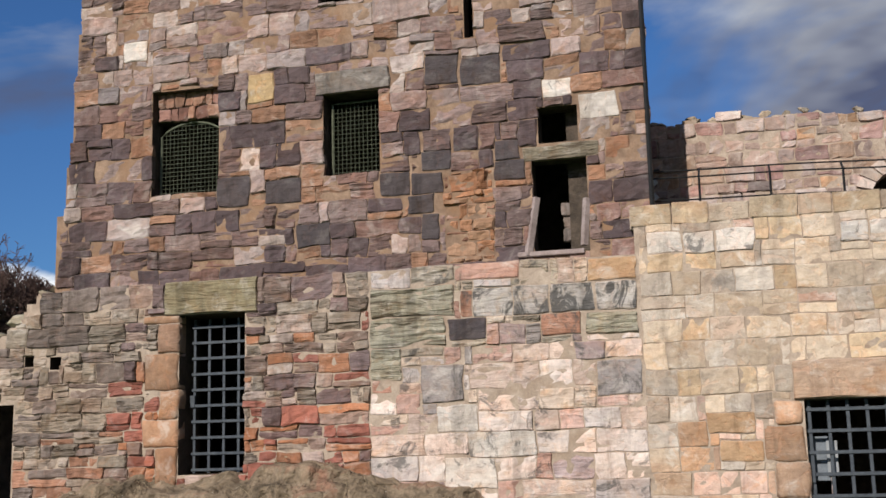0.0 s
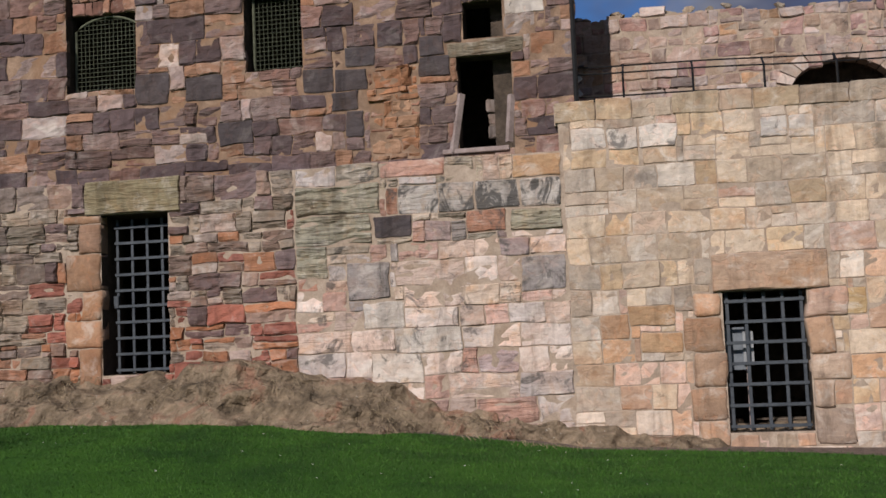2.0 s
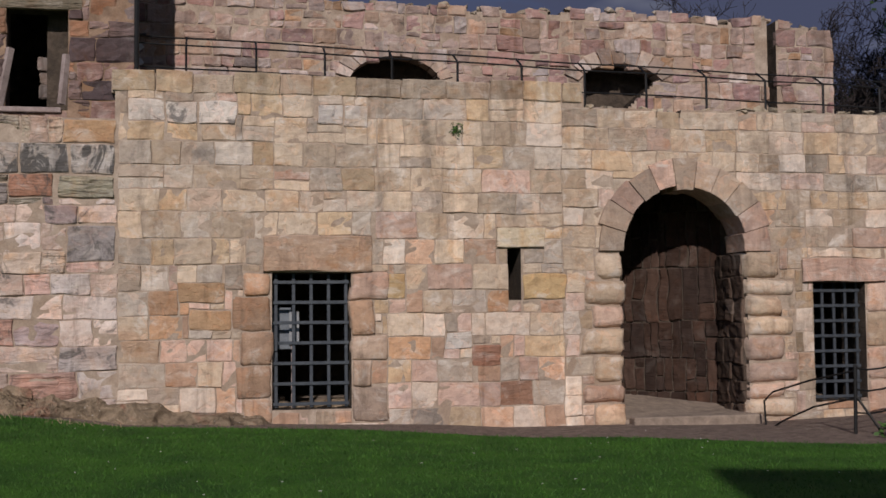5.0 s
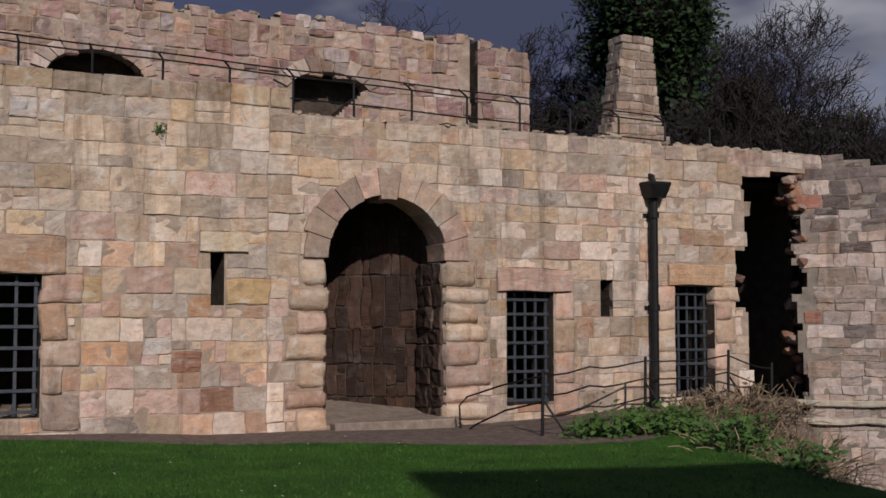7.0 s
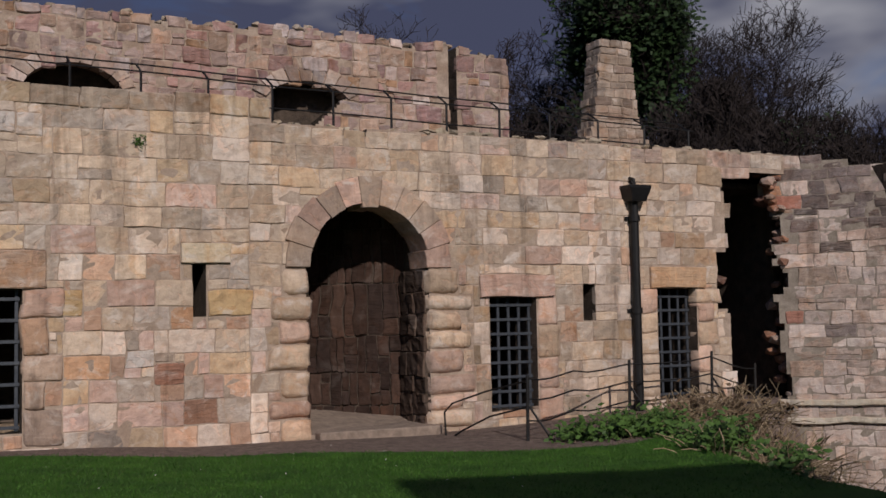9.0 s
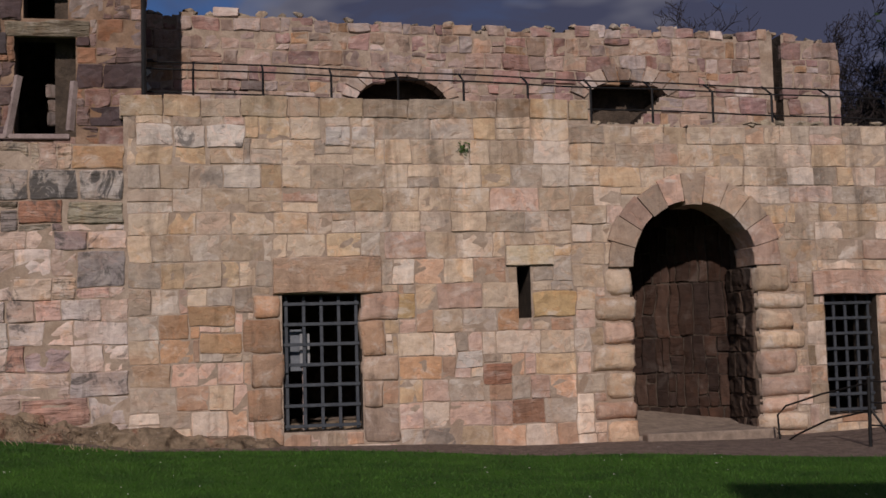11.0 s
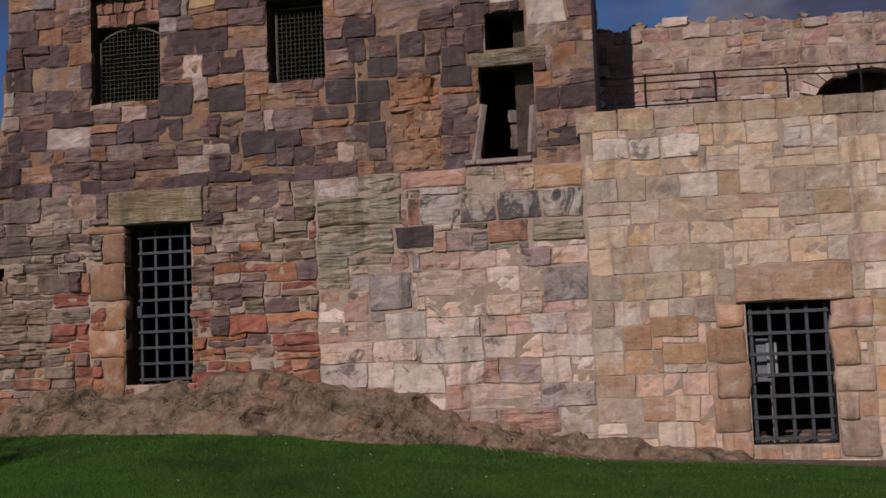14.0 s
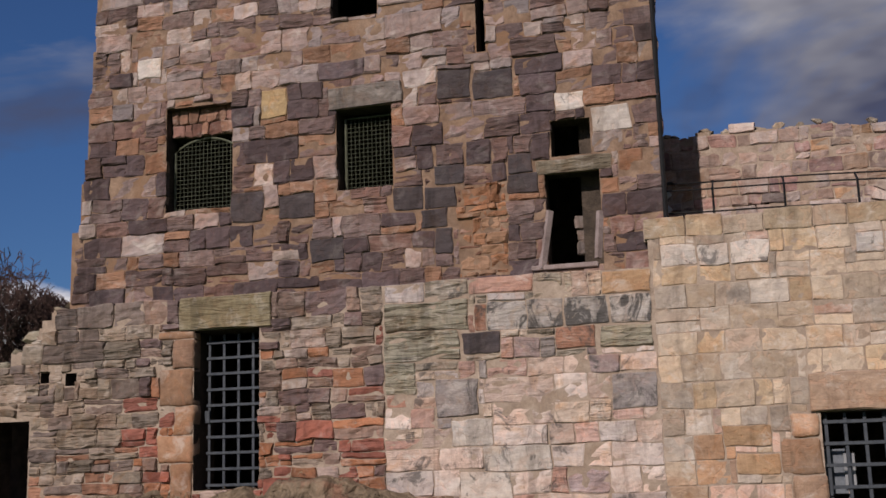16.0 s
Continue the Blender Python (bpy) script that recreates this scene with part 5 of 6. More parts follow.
def downpipe():
    p = empty("downpipe", 11.56, FACE - 0.10, 0.0, "black cast-iron downpipe with a hopper head on the wall", "downpipe")
    bm = bmesh.new()
    tube(bm, [(0, 0, -0.05), (0, 0, 3.58)], 0.075, 12)
    part("pipe", bm, BLACK_IRON, p)
    for z in (0.15, 1.75, 3.3):
        bm = bmesh.new()
        tube(bm, [(0, 0, z - 0.05), (0, 0, z + 0.05)], 0.098, 12)
        box(bm, -0.14, 0.14, 0.05, 0.12, z - 0.03, z + 0.03)
        part("collar", bm, BLACK_IRON, p)
    bm = bmesh.new()
    bmesh.ops.create_cone(bm, cap_ends=True, segments=4, radius1=0.20, radius2=0.29, depth=0.22, matrix=pose(0.0, -0.02, 3.69, 0, 0, 45))
    box(bm, -0.22, 0.22, -0.22, 0.16, 3.79, 3.85, 0.01)
    hopper = part("hopper", bm, BLACK_IRON, p)
    bm = bmesh.new()
    tube(bm, [(0, 0.1, 3.98), (0, 0.0, 3.95), (0.0, -0.02, 3.86)], 0.045, 8)
    part("spout", bm, BLACK_IRON, hopper)
    # thin dark upright line along the keep's right edge
    q = empty("corner_tube", -1.08, TOWER_Y - 0.03, 4.9, "thin dark upright tube down the keep's corner", "downpipe")
    bm = bmesh.new()
    tube(bm, [(0, 0, 0), (0, 0.0, 6.2)], 0.035, 8)
    part("pipe", bm, BLACK_IRON, q)


downpipe()


# ---- railing on the wall walk ----
def wall_railing():
    y = FACE + 0.42
    g = empty("wall_railing", -1.4, y, 4.4, "thin dark iron railing with cranked posts on the wall top", "railing")

    def top(x):
        return shape(x, [(-1.4, 1.17), (0, 1.13), (5, 0.98), (9, 0.88), (14, 0.70)])
    x = -1.4
    while x < 13.4:
        t = top(x)
        bm = bmesh.new()
        tube(bm, [(x + 1.4, 0, -0.1), (x + 1.4, 0, t - 0.17), (x + 1.4, 0.30, t)], 0.019, 6)
        part("post", bm, BLACK_IRON, g)
        x += 0.972
    for dy, dz in ((0.30, 0.0), (0.0, -0.17), (0.0, -0.50)):
        bm = bmesh.new()
        pts = [(xx + 1.4, dy, top(xx) + dz + 0.008 * math.sin(xx * 2.1)) for xx in np.linspace(-1.4, 13.3, 40)]
        if dy == 0.0:
            pts = [(0.0, 0.5, pts[0][2])] + pts
        tube(bm, pts, 0.0125, 6)
        part("rail", bm, BLACK_IRON, g)
    bm = bmesh.new()
    tube(bm, [(0.0, 0.0, -0.1), (0.0, 0.0, top(-1.4) - 0.28), (0.04, 0.03, top(-1.4) - 0.14), (0.16, 0.14, top(-1.4) - 0.04), (0.40, 0.30, top(-1.4))], 0.024, 8)
    part("end_post", bm, BLACK_IRON, g)
    for k in (6, 10):
        x = -1.4 + 0.972 * k
        bm = bmesh.new()
        tube(bm, [(x + 1.4, 0, top(x) - 0.45), (x + 1.5, 0.02, top(x) - 0.62), (x + 1.44, 0.05, 0.0)], 0.016, 6)
        part("brace", bm, BLACK_IRON, g)


wall_railing()


def leaning_boards():
    b = empty("barrier_board", -1.2, FACE + 0.5, 4.88, "two pale weathered boards leaning behind the rail end", "board")
    for dz in (0.0, 0.22):
        bm = bmesh.new()
        box(bm, -0.19, 0.19, -0.012, 0.012, -0.045, 0.045, 0.004)
        bm.transform(pose(0.02, 0, 0.16 + dz, 0, -38, 0))
        part("slat", bm, WHITE_BOARD, b)
    bm = bmesh.new()
    box(bm, -0.02, 0.02, 0.014, 0.05, -0.25, 0.5, 0.004)
    part("post", bm, TIMBER, b)


leaning_boards()


def path_fence():
    g = empty("path_fence", 8.2, 13.9, -0.05, "low bent black iron fence beside the gate path", "fence")
    o = Vector((8.2, 13.9, -0.05))
    posts = [(8.2, 13.9, 0.90), (9.4, 14.55, 0.9), (10.85, 15.2, 0.92), (12.55, 15.25, 0.95), (13.6, 15.4, 0.95)]
    foots = [Vector((x, y, ground_z(x, y))) for x, y, h in posts]
    for k, ((x, y, h), f) in enumerate(zip(posts, foots)):
        if k == 1:
            continue
        bm = bmesh.new()
        tube(bm, [f - o + Vector((0, 0, -0.1)), f - o + Vector((0.02, 0, h))], 0.024, 6)
        post = part("post", bm, BLACK_IRON, g)
        bm = bmesh.new()
        tube(bm, [f - o + Vector((0.34, -0.22, -0.1)), f - o + Vector((0.02, 0, h * 0.55))], 0.018, 6)
        part("brace", bm, BLACK_IRON, post)
    for lift in (0.86, 0.58, 0.28):
        bm = bmesh.new()
        pts = []
        for a, b in zip(foots, foots[1:]):
            for s in (0, 0.25, 0.5, 0.75):
                q = a.lerp(b, s)
                pts.append(q - o + Vector((0, 0, lift - 0.05 * math.sin(s * math.pi) + 0.012 * math.sin(q.x * 5))))
        pts.append(foots[-1] - o + Vector((0, 0, lift)))
        tube(bm, pts, 0.013, 6)
        part("rail", bm, BLACK_IRON, g)
    bm = bmesh.new()
    tube(bm, [Vector((8.2, 13.9, 0.78)) - o, Vector((7.95, 14.6, 0.62)) - o, Vector((7.75, 15.3, 0.42)) - o, Vector((7.72, 15.5, 0.28)) - o, Vector((7.74, 15.5, -0.1)) - o], 0.014, 6)
    part("bent_rail", bm, BLACK_IRON, g)
    bm = bmesh.new()
    tube(bm, [Vector((8.2, 13.9, 0.42)) - o, Vector((8.0, 14.6, 0.26)) - o, Vector((7.85, 15.2, 0.02)) - o, Vector((7.78, 15.4, -0.1)) - o], 0.014, 6)
    part("bent_rail", bm, BLACK_IRON, g)


path_fence()


# ---- behind the middle grille ----
def notice_board(x0, x1, z0, z1, y, material, label):
    b = empty("board", x0, y, z0, label, "board")
    bm = bmesh.new()
    box(bm, 0, x1 - x0, -0.015, 0.015, 0, z1 - z0, 0.004)
    part("panel", bm, material, b)
    bm = bmesh.new()
    box(bm, 0.03, 0.07, 0.015, 0.05, -(z0 - 0.1), z1 - z0, 0.004)
    part("stake", bm, TIMBER, b)


notice_board(0.72, 1.02, 1.10, 1.68, FACE + 0.34, BOARD, "grey board standing behind the iron grille")
notice_board(0.99, 1.13, 1.16, 1.62, FACE + 0.30, PALE_BOARD, "pale narrow board standing behind the iron grille")
bm = bmesh.new()
box(bm, -0.6, 5.2, FACE + 0.1, FACE + 4.0, -0.4, 0.24)
box(bm, 8.2, 13.6, FACE + 0.1, FACE + 4.0, -0.4, 0.18)
box(bm, -10.2, -5.5, FACE + 0.1, FACE + 4.0, 0.4, 1.33)
tagged(part("floor", bm, PAVING, None), "dusty stone floor of the vaulted rooms", "floor", "", "structure")
for k in range(9):
    bm = bmesh.new()
    s = random.uniform(0.09, 0.17)
    box(bm, -s, s, -0.09, 0.09, 0, random.uniform(0.08, 0.16), 0.02)
    ob = part("fallen_stone", bm, ROCK, None)
    ob.matrix_world = pose(0.85 + 0.3 * (k % 4) * 0.95, FACE + 0.35 + 0.32 * (k // 4), 0.24 + 0.0 * k, 0, 0, random.uniform(-30, 30))
    tagged(ob, "loose squared sandstone block on the vault floor", "stone", "fallen stones behind the grille")


# ---- rock outcrop under the rubble stretch ----
def outcrop():
    crest = [(-10.9, 0.8), (-9.9, 1.25), (-8.9, 1.36), (-8.3, 1.34), (-7.2, 1.34), (-6.9, 1.5), (-6.4, 1.62), (-5.9, 1.5), (-5.3, 1.34), (-4.5, 1.24), (-3.7, 1.06), (-3.0, 0.76), (-2.2, 0.56), (-1.4, 0.43), (-0.4, 0.30), (0.6, 0.2)]
    nu, nv = 330, 34
    verts, faces = [], []
    for i in range(nu):
        x = -11.2 + 11.9 * i / (nu - 1)
        top = shape(x, crest) + 0.05 * noise.noise(Vector((x * 4, 0.2, 0)))
        foot = shape(x, WALL_FOOT) - 0.12
        reach = 0.95 * smooth((top - foot) / 0.9) + 0.12
        for k in range(nv):
            s = k / (nv - 1)
            y = FACE + 0.2 - (0.25 + reach) * s
            z = top + (foot - top) * (smooth(s) * 0.55 + 0.45 * s ** 2.2)
            p = Vector((x, y, z))
            bed = z + 0.16 * x + 0.22 * noise.noise(p * 0.9) + 0.06 * noise.noise(p * 3.0)
            ledge = 0.5 + 0.5 * math.sin(bed * 20.0)
            d = 0.18 * noise.noise(p * 1.1) + 0.16 * (0.5 - abs(noise.noise(p * 1.9))) + 0.07 * noise.noise(p * 4.5) + 0.03 * noise.noise(p * 12.0) + 0.08 * (ledge - 0.5)
            amt = 0.4 if s < 0.1 else 1.0
            verts.append((x + 0.3 * d, y - amt * d, z + amt * 0.45 * d))
    for i in range(nu - 1):
        for k in range(nv - 1):
            a = i * nv + k
            faces.append((a, a + 1, a + nv + 1, a + nv))
    ob = mesh_object("rock_outcrop", verts, [q[::-1] for q in faces], ROCK)
    tagged(ob, "low weathered bedrock outcrop at the wall's foot", "rock", "", "structure")


outcrop()


def boulders():
    rnd = random.Random(21)
    bed = bpy.data.objects["rock_outcrop"]
    for k in range(84):
        x = rnd.uniform(-10.8, -1.8)
        s = rnd.uniform(0.05, 0.95)
        top = shape(x, [(-10.9, 0.8), (-9.9, 1.2), (-7.2, 1.3), (-6.4, 1.55), (-5.3, 1.3), (-3.7, 1.0), (-3.0, 0.72), (-1.4, 0.4)])
        foot = shape(x, WALL_FOOT)
        z = top + (foot - top) * (smooth(s) * 0.55 + 0.45 * s ** 2.2) - 0.04
        big = rnd.uniform(0.10, 0.36) * (0.6 if x < -7.2 else 1.0)
        bm = bmesh.new()
        for _ in range(16):
            d = Vector((rnd.gauss(0, 1), rnd.gauss(0, 1), rnd.gauss(0, 1))).normalized()
            bm.verts.new((d.x * big, d.y * big * 0.6, d.z * big * 0.42))
        bmesh.ops.convex_hull(bm, input=bm.verts[:])
        for v in [v for v in bm.verts if not v.link_faces]:
            bm.verts.remove(v)
        bm.transform(pose(x, FACE + 0.12 - 1.05 * s * smooth((top - foot) / 0.9), z, rnd.uniform(-15, 25), rnd.uniform(4, 22), rnd.uniform(-25, 25)))
        part("boulder", bm, ROCK, bed)


boulders()


# ---- trees ----
def limb(verts, faces, p, q, r0, r1, sides=3):
    d = (q - p).normalized()
    a = d.cross(Vector((0.31, 0.2, 0.93))).normalized()
    b = d.cross(a)
    n0 = len(verts)
    for c, r in ((p, r0), (q, r1)):
        for k in range(sides):
            t = k * math.tau / sides
            verts.append(c + r * (math.cos(t) * a + math.sin(t) * b))
    for k in range(sides):
        k2 = (k + 1) % sides
        faces.append((n0 + k, n0 + k2, n0 + sides + k2, n0 + sides + k))


def bare_tree(x, y, z, height, wide, levels, label, seed, trunk_share=0.22, thick=0.016, lean=0.0, ivy=0, low=0.25, twig=0.007, most=11000, wood=TWIG):
    """A leafless tree whose limbs fork until they reach a rounded crown of the given height and half-width."""
    rnd = random.Random(seed)
    t = empty("tree", x, y, z, label, "tree", "bare trees beyond the wall")
    tv, tf, cv, cf, nodes = [], [], [], [], []
    mid_z, rz = height * (1 + low) / 2, height * (1 - low) / 2

    def room(p):
        return (p.x / wide) ** 2 + (p.y / wide) ** 2 + ((p.z - mid_z) / rz) ** 2 + 0.35 * noise.noise(p * 0.55 + Vector((seed, 0, 0)))

    todo = [(Vector((0, 0, -0.5)), Vector((lean, 0, 1)).normalized(), height * (trunk_share + 0.12), height * thick, 0)]
    i = 0
    while i < len(todo) and len(nodes) < most:
        p, d, length, r, level = todo[i]
        i += 1
        steps = 3 if level < 4 else 2
        for s in range(steps):
            d2 = (d + Vector((rnd.uniform(-1, 1), rnd.uniform(-1, 1), rnd.uniform(-0.55, 0.75))) * (0.13 + 0.05 * level)).normalized()
            q = p + d2 * length / steps
            r2 = r * (0.9 if s < steps - 1 else 0.82)
            if level > 1 and room(q) > 1.0:
                break
            if level < 3:
                limb(tv, tf, p, q, r, r2, 6)
            else:
                limb(cv, cf, p, q, r, r2, 3)
            nodes.append(q)
            if level < levels and (s > 0 or level > 0):
                for _ in range(1 if s < steps - 1 else rnd.randint(2, 3)):
                    side = Vector((rnd.gauss(0, 1), rnd.gauss(0, 1), rnd.gauss(0.25, 0.6))).normalized()
                    todo.append((q, (d2 * 0.8 + side * 0.75).normalized(), length * rnd.uniform(0.55, 0.8), max(twig, r2 * rnd.uniform(0.5, 0.72)), level + 1))
            p, r, d = q, r2, d2
    for vs, fs, name, m in ((tv, tf, "trunk", BARK), (cv, cf, "crown", wood)):
        mesh_object(name, [tuple(v) for v in vs], fs, m, t)
    if ivy:
        lv, lf = [], []
        pool = [v for v in nodes if math.hypot(v.x, v.y) < wide * (0.85 if ivy > 5000 else 0.3) and (ivy > 5000 or v.z < height * 0.6)]
        for _ in range(ivy):
            c = rnd.choice(pool) + Vector((rnd.gauss(0, 0.35), rnd.gauss(0, 0.35), rnd.gauss(-0.1, 0.3)))
            u = Vector((rnd.gauss(0, 1), rnd.gauss(0, 1), rnd.gauss(0, 1))).normalized()
            w = u.orthogonal().normalized()
            s = rnd.uniform(0.07, 0.14)
            n0 = len(lv)
            lv += [c - u * s, c + w * s * 0.8, c + u * s, c - w * s * 0.8]
            lf.append((n0, n0 + 1, n0 + 2, n0 + 3))
        mesh_object("ivy", [tuple(v) for v in lv], lf, IVY, t, "dense dark green ivy leaves")
    return t


def dir_at(yaw, dist):
    return math.sin(radians(yaw)) * dist, math.cos(radians(yaw)) * dist


# yaw and distance from the visitor, height, half-width of the crown, levels, seed, ivy leaves
TREES = [(23.6, 46, 15.5, 3.2, 7, 11, 0), (26.2, 40, 14.6, 2.8, 7, 12, 0), (29.4, 46, 15.6, 2.9, 8, 13, 0), (32.0, 44, 15.2, 2.4, 8, 20, 600), (35.8, 40, 17.5, 2.4, 7, 14, 22000),
         (39.0, 44, 15.2, 2.6, 8, 17, 700), (43.6, 40, 13.3, 3.5, 9, 16, 1500), (46.4, 42, 10.0, 2.2, 8, 18, 300), (49.6, 62, 8.4, 1.9, 8, 19, 0), (52.2, 50, 10.6, 2.2, 8, 22, 0)]
for yaw, dist, h, wide, lv, seed, iv in TREES:
    tx, ty = dir_at(yaw, dist)
    bare_tree(tx, ty, 0.0, h, wide, lv, "tall ivy-clad tree beyond the ruined wall" if iv > 2000 else "bare winter tree with fine twigs beyond the wall", seed, ivy=iv, twig=0.011, most=20000 if seed in (16, 17, 18) else 12000)
for yaw, dist, h, wide, seed in ((37.8, 36, 8.6, 2.2, 41), (40.4, 37, 9.2, 2.3, 42), (42.8, 36, 8.2, 2.2, 43), (45.4, 38, 7.8, 2.2, 44), (47.4, 44, 7.2, 2.2, 45), (41.6, 41, 9.6, 2.4, 48), (30.4, 38, 9.0, 2.2, 46), (33.2, 37, 9.2, 2.0, 47)):
    tx, ty = dir_at(yaw, dist)
    bare_tree(tx, ty, 0.0, h, wide, 8, "dense bare undergrowth beyond the ruined wall", seed, 0.30, 0.010, low=0.0, twig=0.016, most=11000)
for yaw, dist, h, seed in ((-34.4, 44, 8.4, 31), (-35.8, 42, 9.4, 32), (-33.0, 48, 8.2, 33), (-37.2, 40, 9.4, 35), (-38.6, 42, 9.0, 36)):
    tx, ty = dir_at(yaw, dist)
    bare_tree(tx, ty, 0.0, h, 2.2, 8, "bare reddish winter shrub beyond the keep", seed, 0.30, 0.010, low=0.0, twig=0.014, most=11000, wood=RED_TWIG)


# ---- brambles and dry stems at the ditch ----
def bush(x, y, z, w, h, leaves, stems, label, material, seed):
    rnd = random.Random(seed)
    t = empty("bush", x, y, z, label, "bush", "bushes at the ditch edge")
    lv, lf = [], []
    lumps = [(rnd.gauss(0, w * 0.4), rnd.gauss(0, w * 0.3), rnd.uniform(0.1, h * 0.75), rnd.uniform(0.08, 0.16)) for _ in range(16)]
    for _ in range(leaves):
        cx, cy, cz, cr = rnd.choice(lumps)
        c = Vector((cx + rnd.gauss(0, cr), cy + rnd.gauss(0, cr), max(0.0, cz + rnd.gauss(0, cr * 0.7))))
        u = Vector((rnd.gauss(0, 1), rnd.gauss(0, 1), rnd.gauss(0, 0.7))).normalized()
        v = u.orthogonal().normalized()
        s = rnd.uniform(0.03, 0.07)
        n0 = len(lv)
        lv += [c - u * s, c + v * s * 0.55, c + u * s, c - v * s * 0.55]
        lf.append((n0, n0 + 1, n0 + 2, n0 + 3))
    if leaves:
        mesh_object("leaves", [tuple(v) for v in lv], lf, material, t)
    sv, sf = [], []
    for _ in range(stems):
        p = Vector((rnd.gauss(0, w * 0.45), rnd.gauss(0, w * 0.35), -0.1))
        d = Vector((rnd.gauss(0, 0.6), rnd.gauss(0, 0.6), 1)).normalized()
        for _ in range(4):
            q = p + d * h * rnd.uniform(0.2, 0.38)
            limb(sv, sf, p, q, 0.008, 0.006)
            p = q
            d = (d + Vector((rnd.gauss(0, 0.3), rnd.gauss(0, 0.3), -0.25))).normalized()
    mesh_object("stems", [tuple(v) for v in sv], sf, STRAW, t, "dry pale stems")


BUSHES = [(8.8, 13.4, 0.35, 0.2, 500, 6, 0), (9.4, 13.2, 0.45, 0.3, 900, 14, 0), (9.9, 13.3, 0.45, 0.36, 900, 30, 0), (10.7, 13.9, 0.45, 0.5, 120, 120, 1), (10.2, 12.5, 0.5, 0.5, 900, 40, 0),
          (11.4, 14.2, 0.5, 0.55, 160, 140, 1), (10.9, 13.0, 0.6, 0.6, 400, 120, 1), (9.5, 11.4, 0.5, 0.5, 700, 50, 0), (10.3, 11.7, 0.7, 0.7, 300, 150, 1), (9.4, 10.3, 0.5, 0.5, 500, 70, 0)]
BUSHES += [(11.8, 13.5, 0.7, 0.9, 300, 170, 1), (12.4, 14.4, 0.6, 0.8, 300, 170, 1), (11.5, 12.3, 0.8, 1.1, 300, 200, 1), (12.9, 13.6, 0.8, 1.3, 300, 200, 1), (10.4, 10.3, 0.8, 1.0, 300, 170, 1), (13.6, 14.6, 0.7, 1.0, 300, 180, 1), (14.3, 13.7, 0.9, 1.5, 300, 220, 1)]
for k, (bx, by, w, h, lvs, stm, mt) in enumerate(BUSHES):
    bush(bx, by, ground_z(bx, by) - 0.05, w, h, lvs, stm, "dry brown stems and dock leaves at the ditch" if mt else "low green bramble bush at the ditch edge", LEAF if not mt else DRY_LEAF, 50 + k)

# a weed in a joint high on the wall
weed = empty("weed", 3.33, FACE - 0.03, 4.19, "small dark weed growing from a wall joint", "plant")
lv, lf = [], []
for _ in range(60):
    c = Vector((random.gauss(0, 0.05), -abs(random.gauss(0, 0.03)), random.gauss(0.0, 0.04)))
    u = Vector((random.gauss(0, 1), random.gauss(0, 1), random.gauss(0, 1))).normalized()
    w = u.orthogonal().normalized()
    n0 = len(lv)
    lv += [c - u * 0.03, c + w * 0.012, c + u * 0.03, c - w * 0.012]
    lf.append((n0, n0 + 1, n0 + 2, n0 + 3))
mesh_object("leaves", [tuple(v) for v in lv], lf, LEAF, weed)


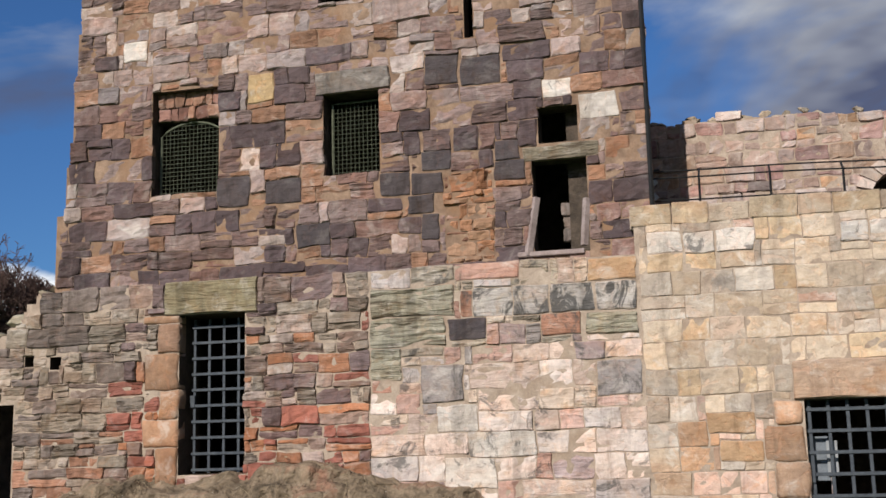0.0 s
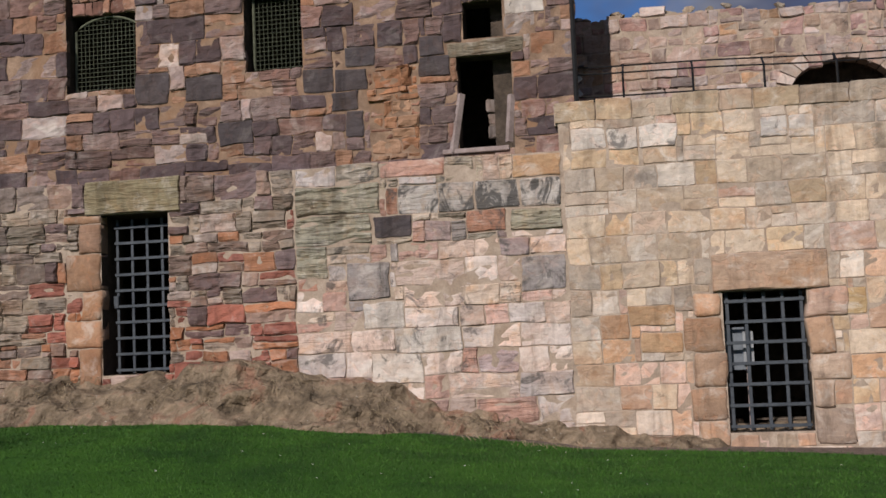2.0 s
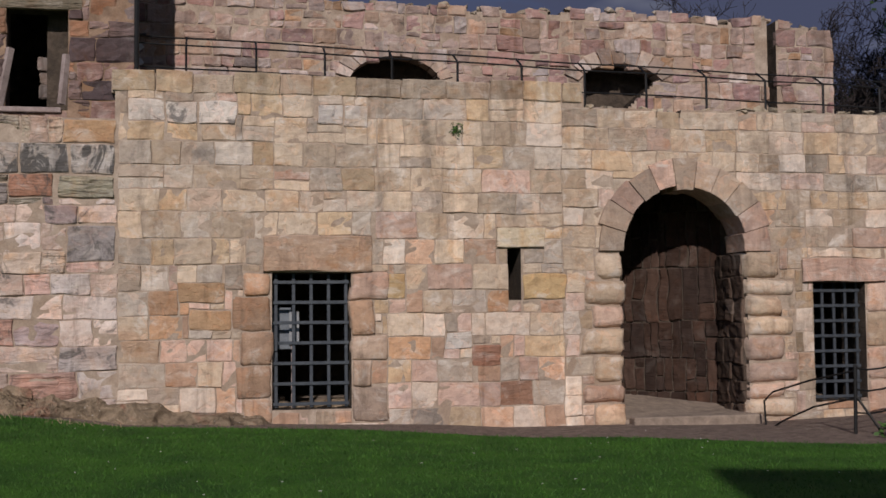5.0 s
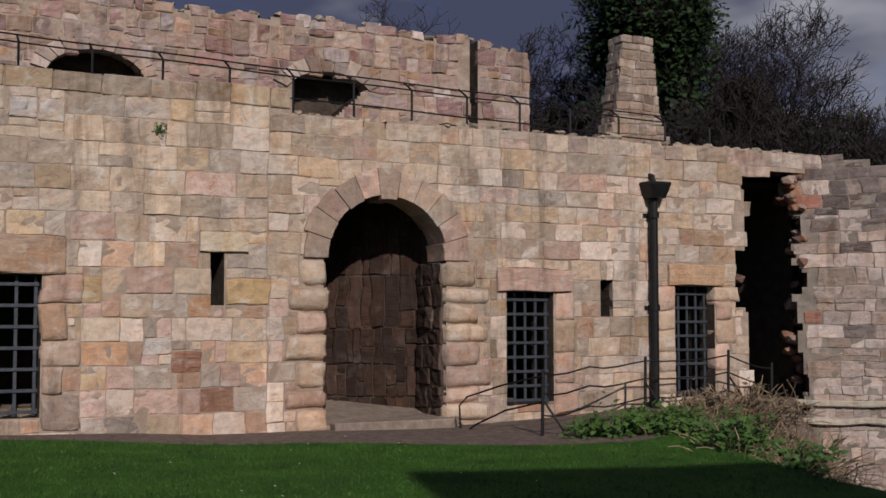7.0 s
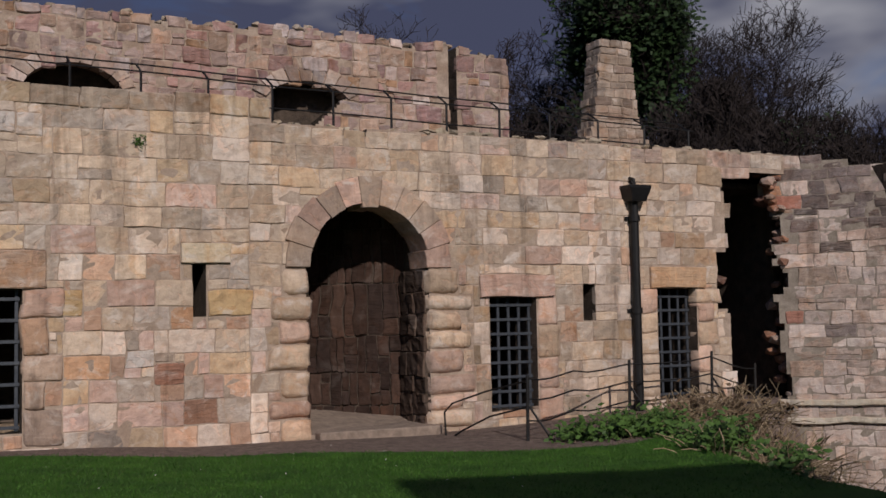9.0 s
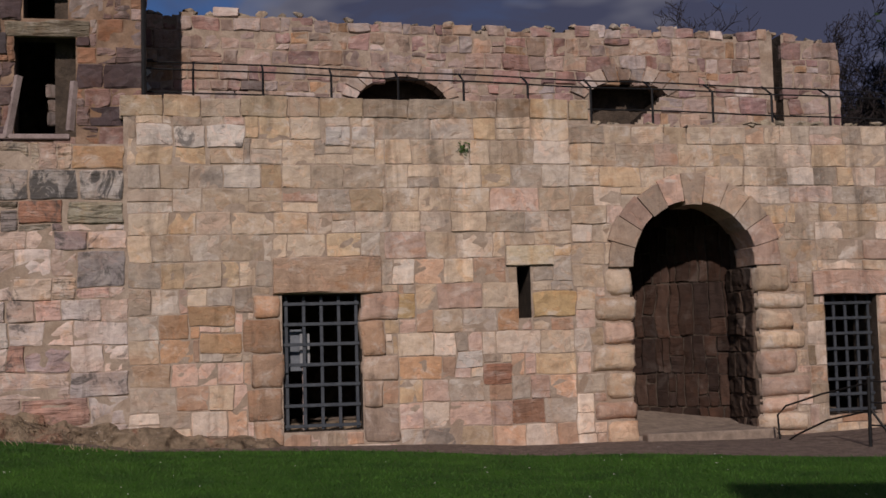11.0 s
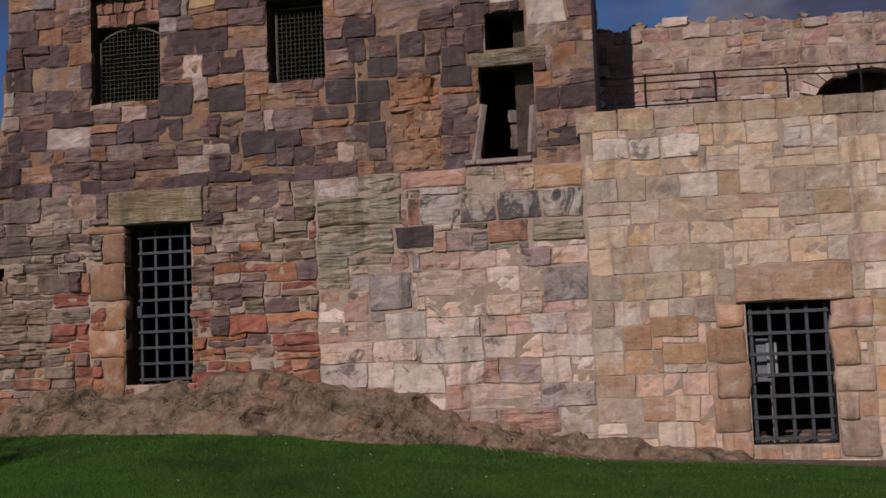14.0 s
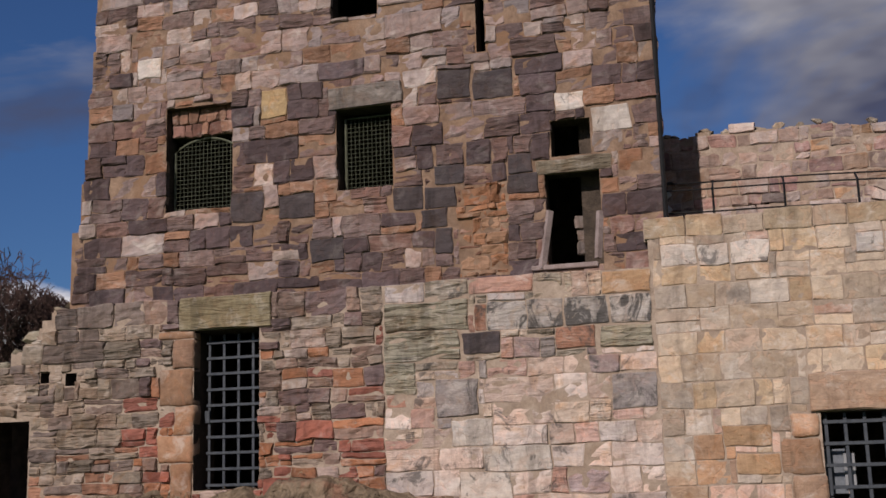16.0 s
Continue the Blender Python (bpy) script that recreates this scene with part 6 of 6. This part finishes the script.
# ---- lawn ----
def lawn():
    rnd = np.random.default_rng(5)
    n = 130000
    x, y = rnd.uniform(-13, 12, n), 8.0 + 7.6 * rnd.uniform(0, 1, n) ** 0.9
    keep = [path_weight(a, b) < 0.52 + 0.25 * c for a, b, c in zip(x, y, rnd.uniform(-1, 1, n))]
    x, y = x[keep], y[keep]
    verts, faces = [], []
    ang, hh, ln = rnd.uniform(0, math.tau, len(x)), rnd.uniform(0.016, 0.042, len(x)), rnd.normal(0, 0.02, (len(x), 2))
    for i in range(len(x)):
        z = ground_z(x[i], y[i]) + 0.035 * noise.noise(Vector((x[i] * 0.5, y[i] * 0.5, 1.7))) - 0.006
        c, s = 0.006 * math.cos(ang[i]), 0.006 * math.sin(ang[i])
        k = len(verts)
        verts += [(x[i] - c, y[i] - s, z), (x[i] + c, y[i] + s, z), (x[i] + ln[i, 0], y[i] + ln[i, 1], z + hh[i])]
        faces.append((k, k + 1, k + 2))
    ob = mesh_object("grass", verts, faces, GRASS)
    tagged(ob, "short mown green grass of the castle lawn", "grass", "", "stuff")
    verts, faces = [], []
    for _ in range(70):
        a, b = rnd.uniform(-9, 6), rnd.uniform(9, 14.6)
        z = ground_z(a, b) + 0.045
        k = len(verts)
        r = rnd.uniform(0.006, 0.013)
        verts += [(a + r * math.cos(q * math.tau / 7), b + r * math.sin(q * math.tau / 7), z + 0.004 * (q % 2)) for q in range(7)] + [(a, b, z + 0.006)]
        faces += [(k + q, k + (q + 1) % 7, k + 7) for q in range(7)] 
    ob = mesh_object("daisies", verts, faces, PETAL)
    tagged(ob, "small white daisies scattered in the lawn", "flowers", "", "stuff")


lawn()


# ---- dry grass on the outcrop ----
def straw():
    rnd = random.Random(8)
    verts, faces = [], []
    for _ in range(2600):
        x = rnd.uniform(-10.8, -0.6)
        s = rnd.random()
        y = FACE - 0.05 - s * 0.95
        top = shape(x, [(-10.9, 0.85), (-9.9, 1.25), (-7.2, 1.36), (-6.4, 1.62), (-5.3, 1.36), (-3.7, 1.06), (-3.0, 0.78), (-1.4, 0.45), (-0.4, 0.3)])
        if noise.noise(Vector((x * 1.4, s * 2.0, 3.3))) < 0.05:
            continue
        foot = shape(x, WALL_FOOT)
        z = top + (foot - top) * (smooth(s) * 0.55 + 0.45 * s ** 2.2) + 0.02
        dx, dz = rnd.gauss(0, 0.07), rnd.gauss(-0.03, 0.06)
        k = len(verts)
        verts += [(x, y, z), (x + 0.008, y, z + 0.006), (x + dx, y - rnd.uniform(0.02, 0.14), z + dz)]
        faces.append((k, k + 1, k + 2))
    ob = mesh_object("dry_grass", verts, faces, STRAW)
    tagged(ob, "matted dry grass on the rock outcrop", "grass", "", "stuff")


straw()

# ---- out of view: the range behind the visitor and a bare tree, whose shadows reach the lawn ----
bm = bmesh.new()
box(bm, 0, 16, -1.2, 0, -0.5, 9.0)
rear = part("wall_south", bm, ROCK, None)
rear.matrix_world = pose(1.91, -4.24, 0, 0, 0, -14.5)
tagged(rear, "plain stone range behind the visitor", "wall", "", "structure")
bare_tree(-10.9, 6.2, 0.0, 6.4, 2.2, 6, "bare tree beside the lawn", 77, 0.3, 0.030, twig=0.02, most=1500)
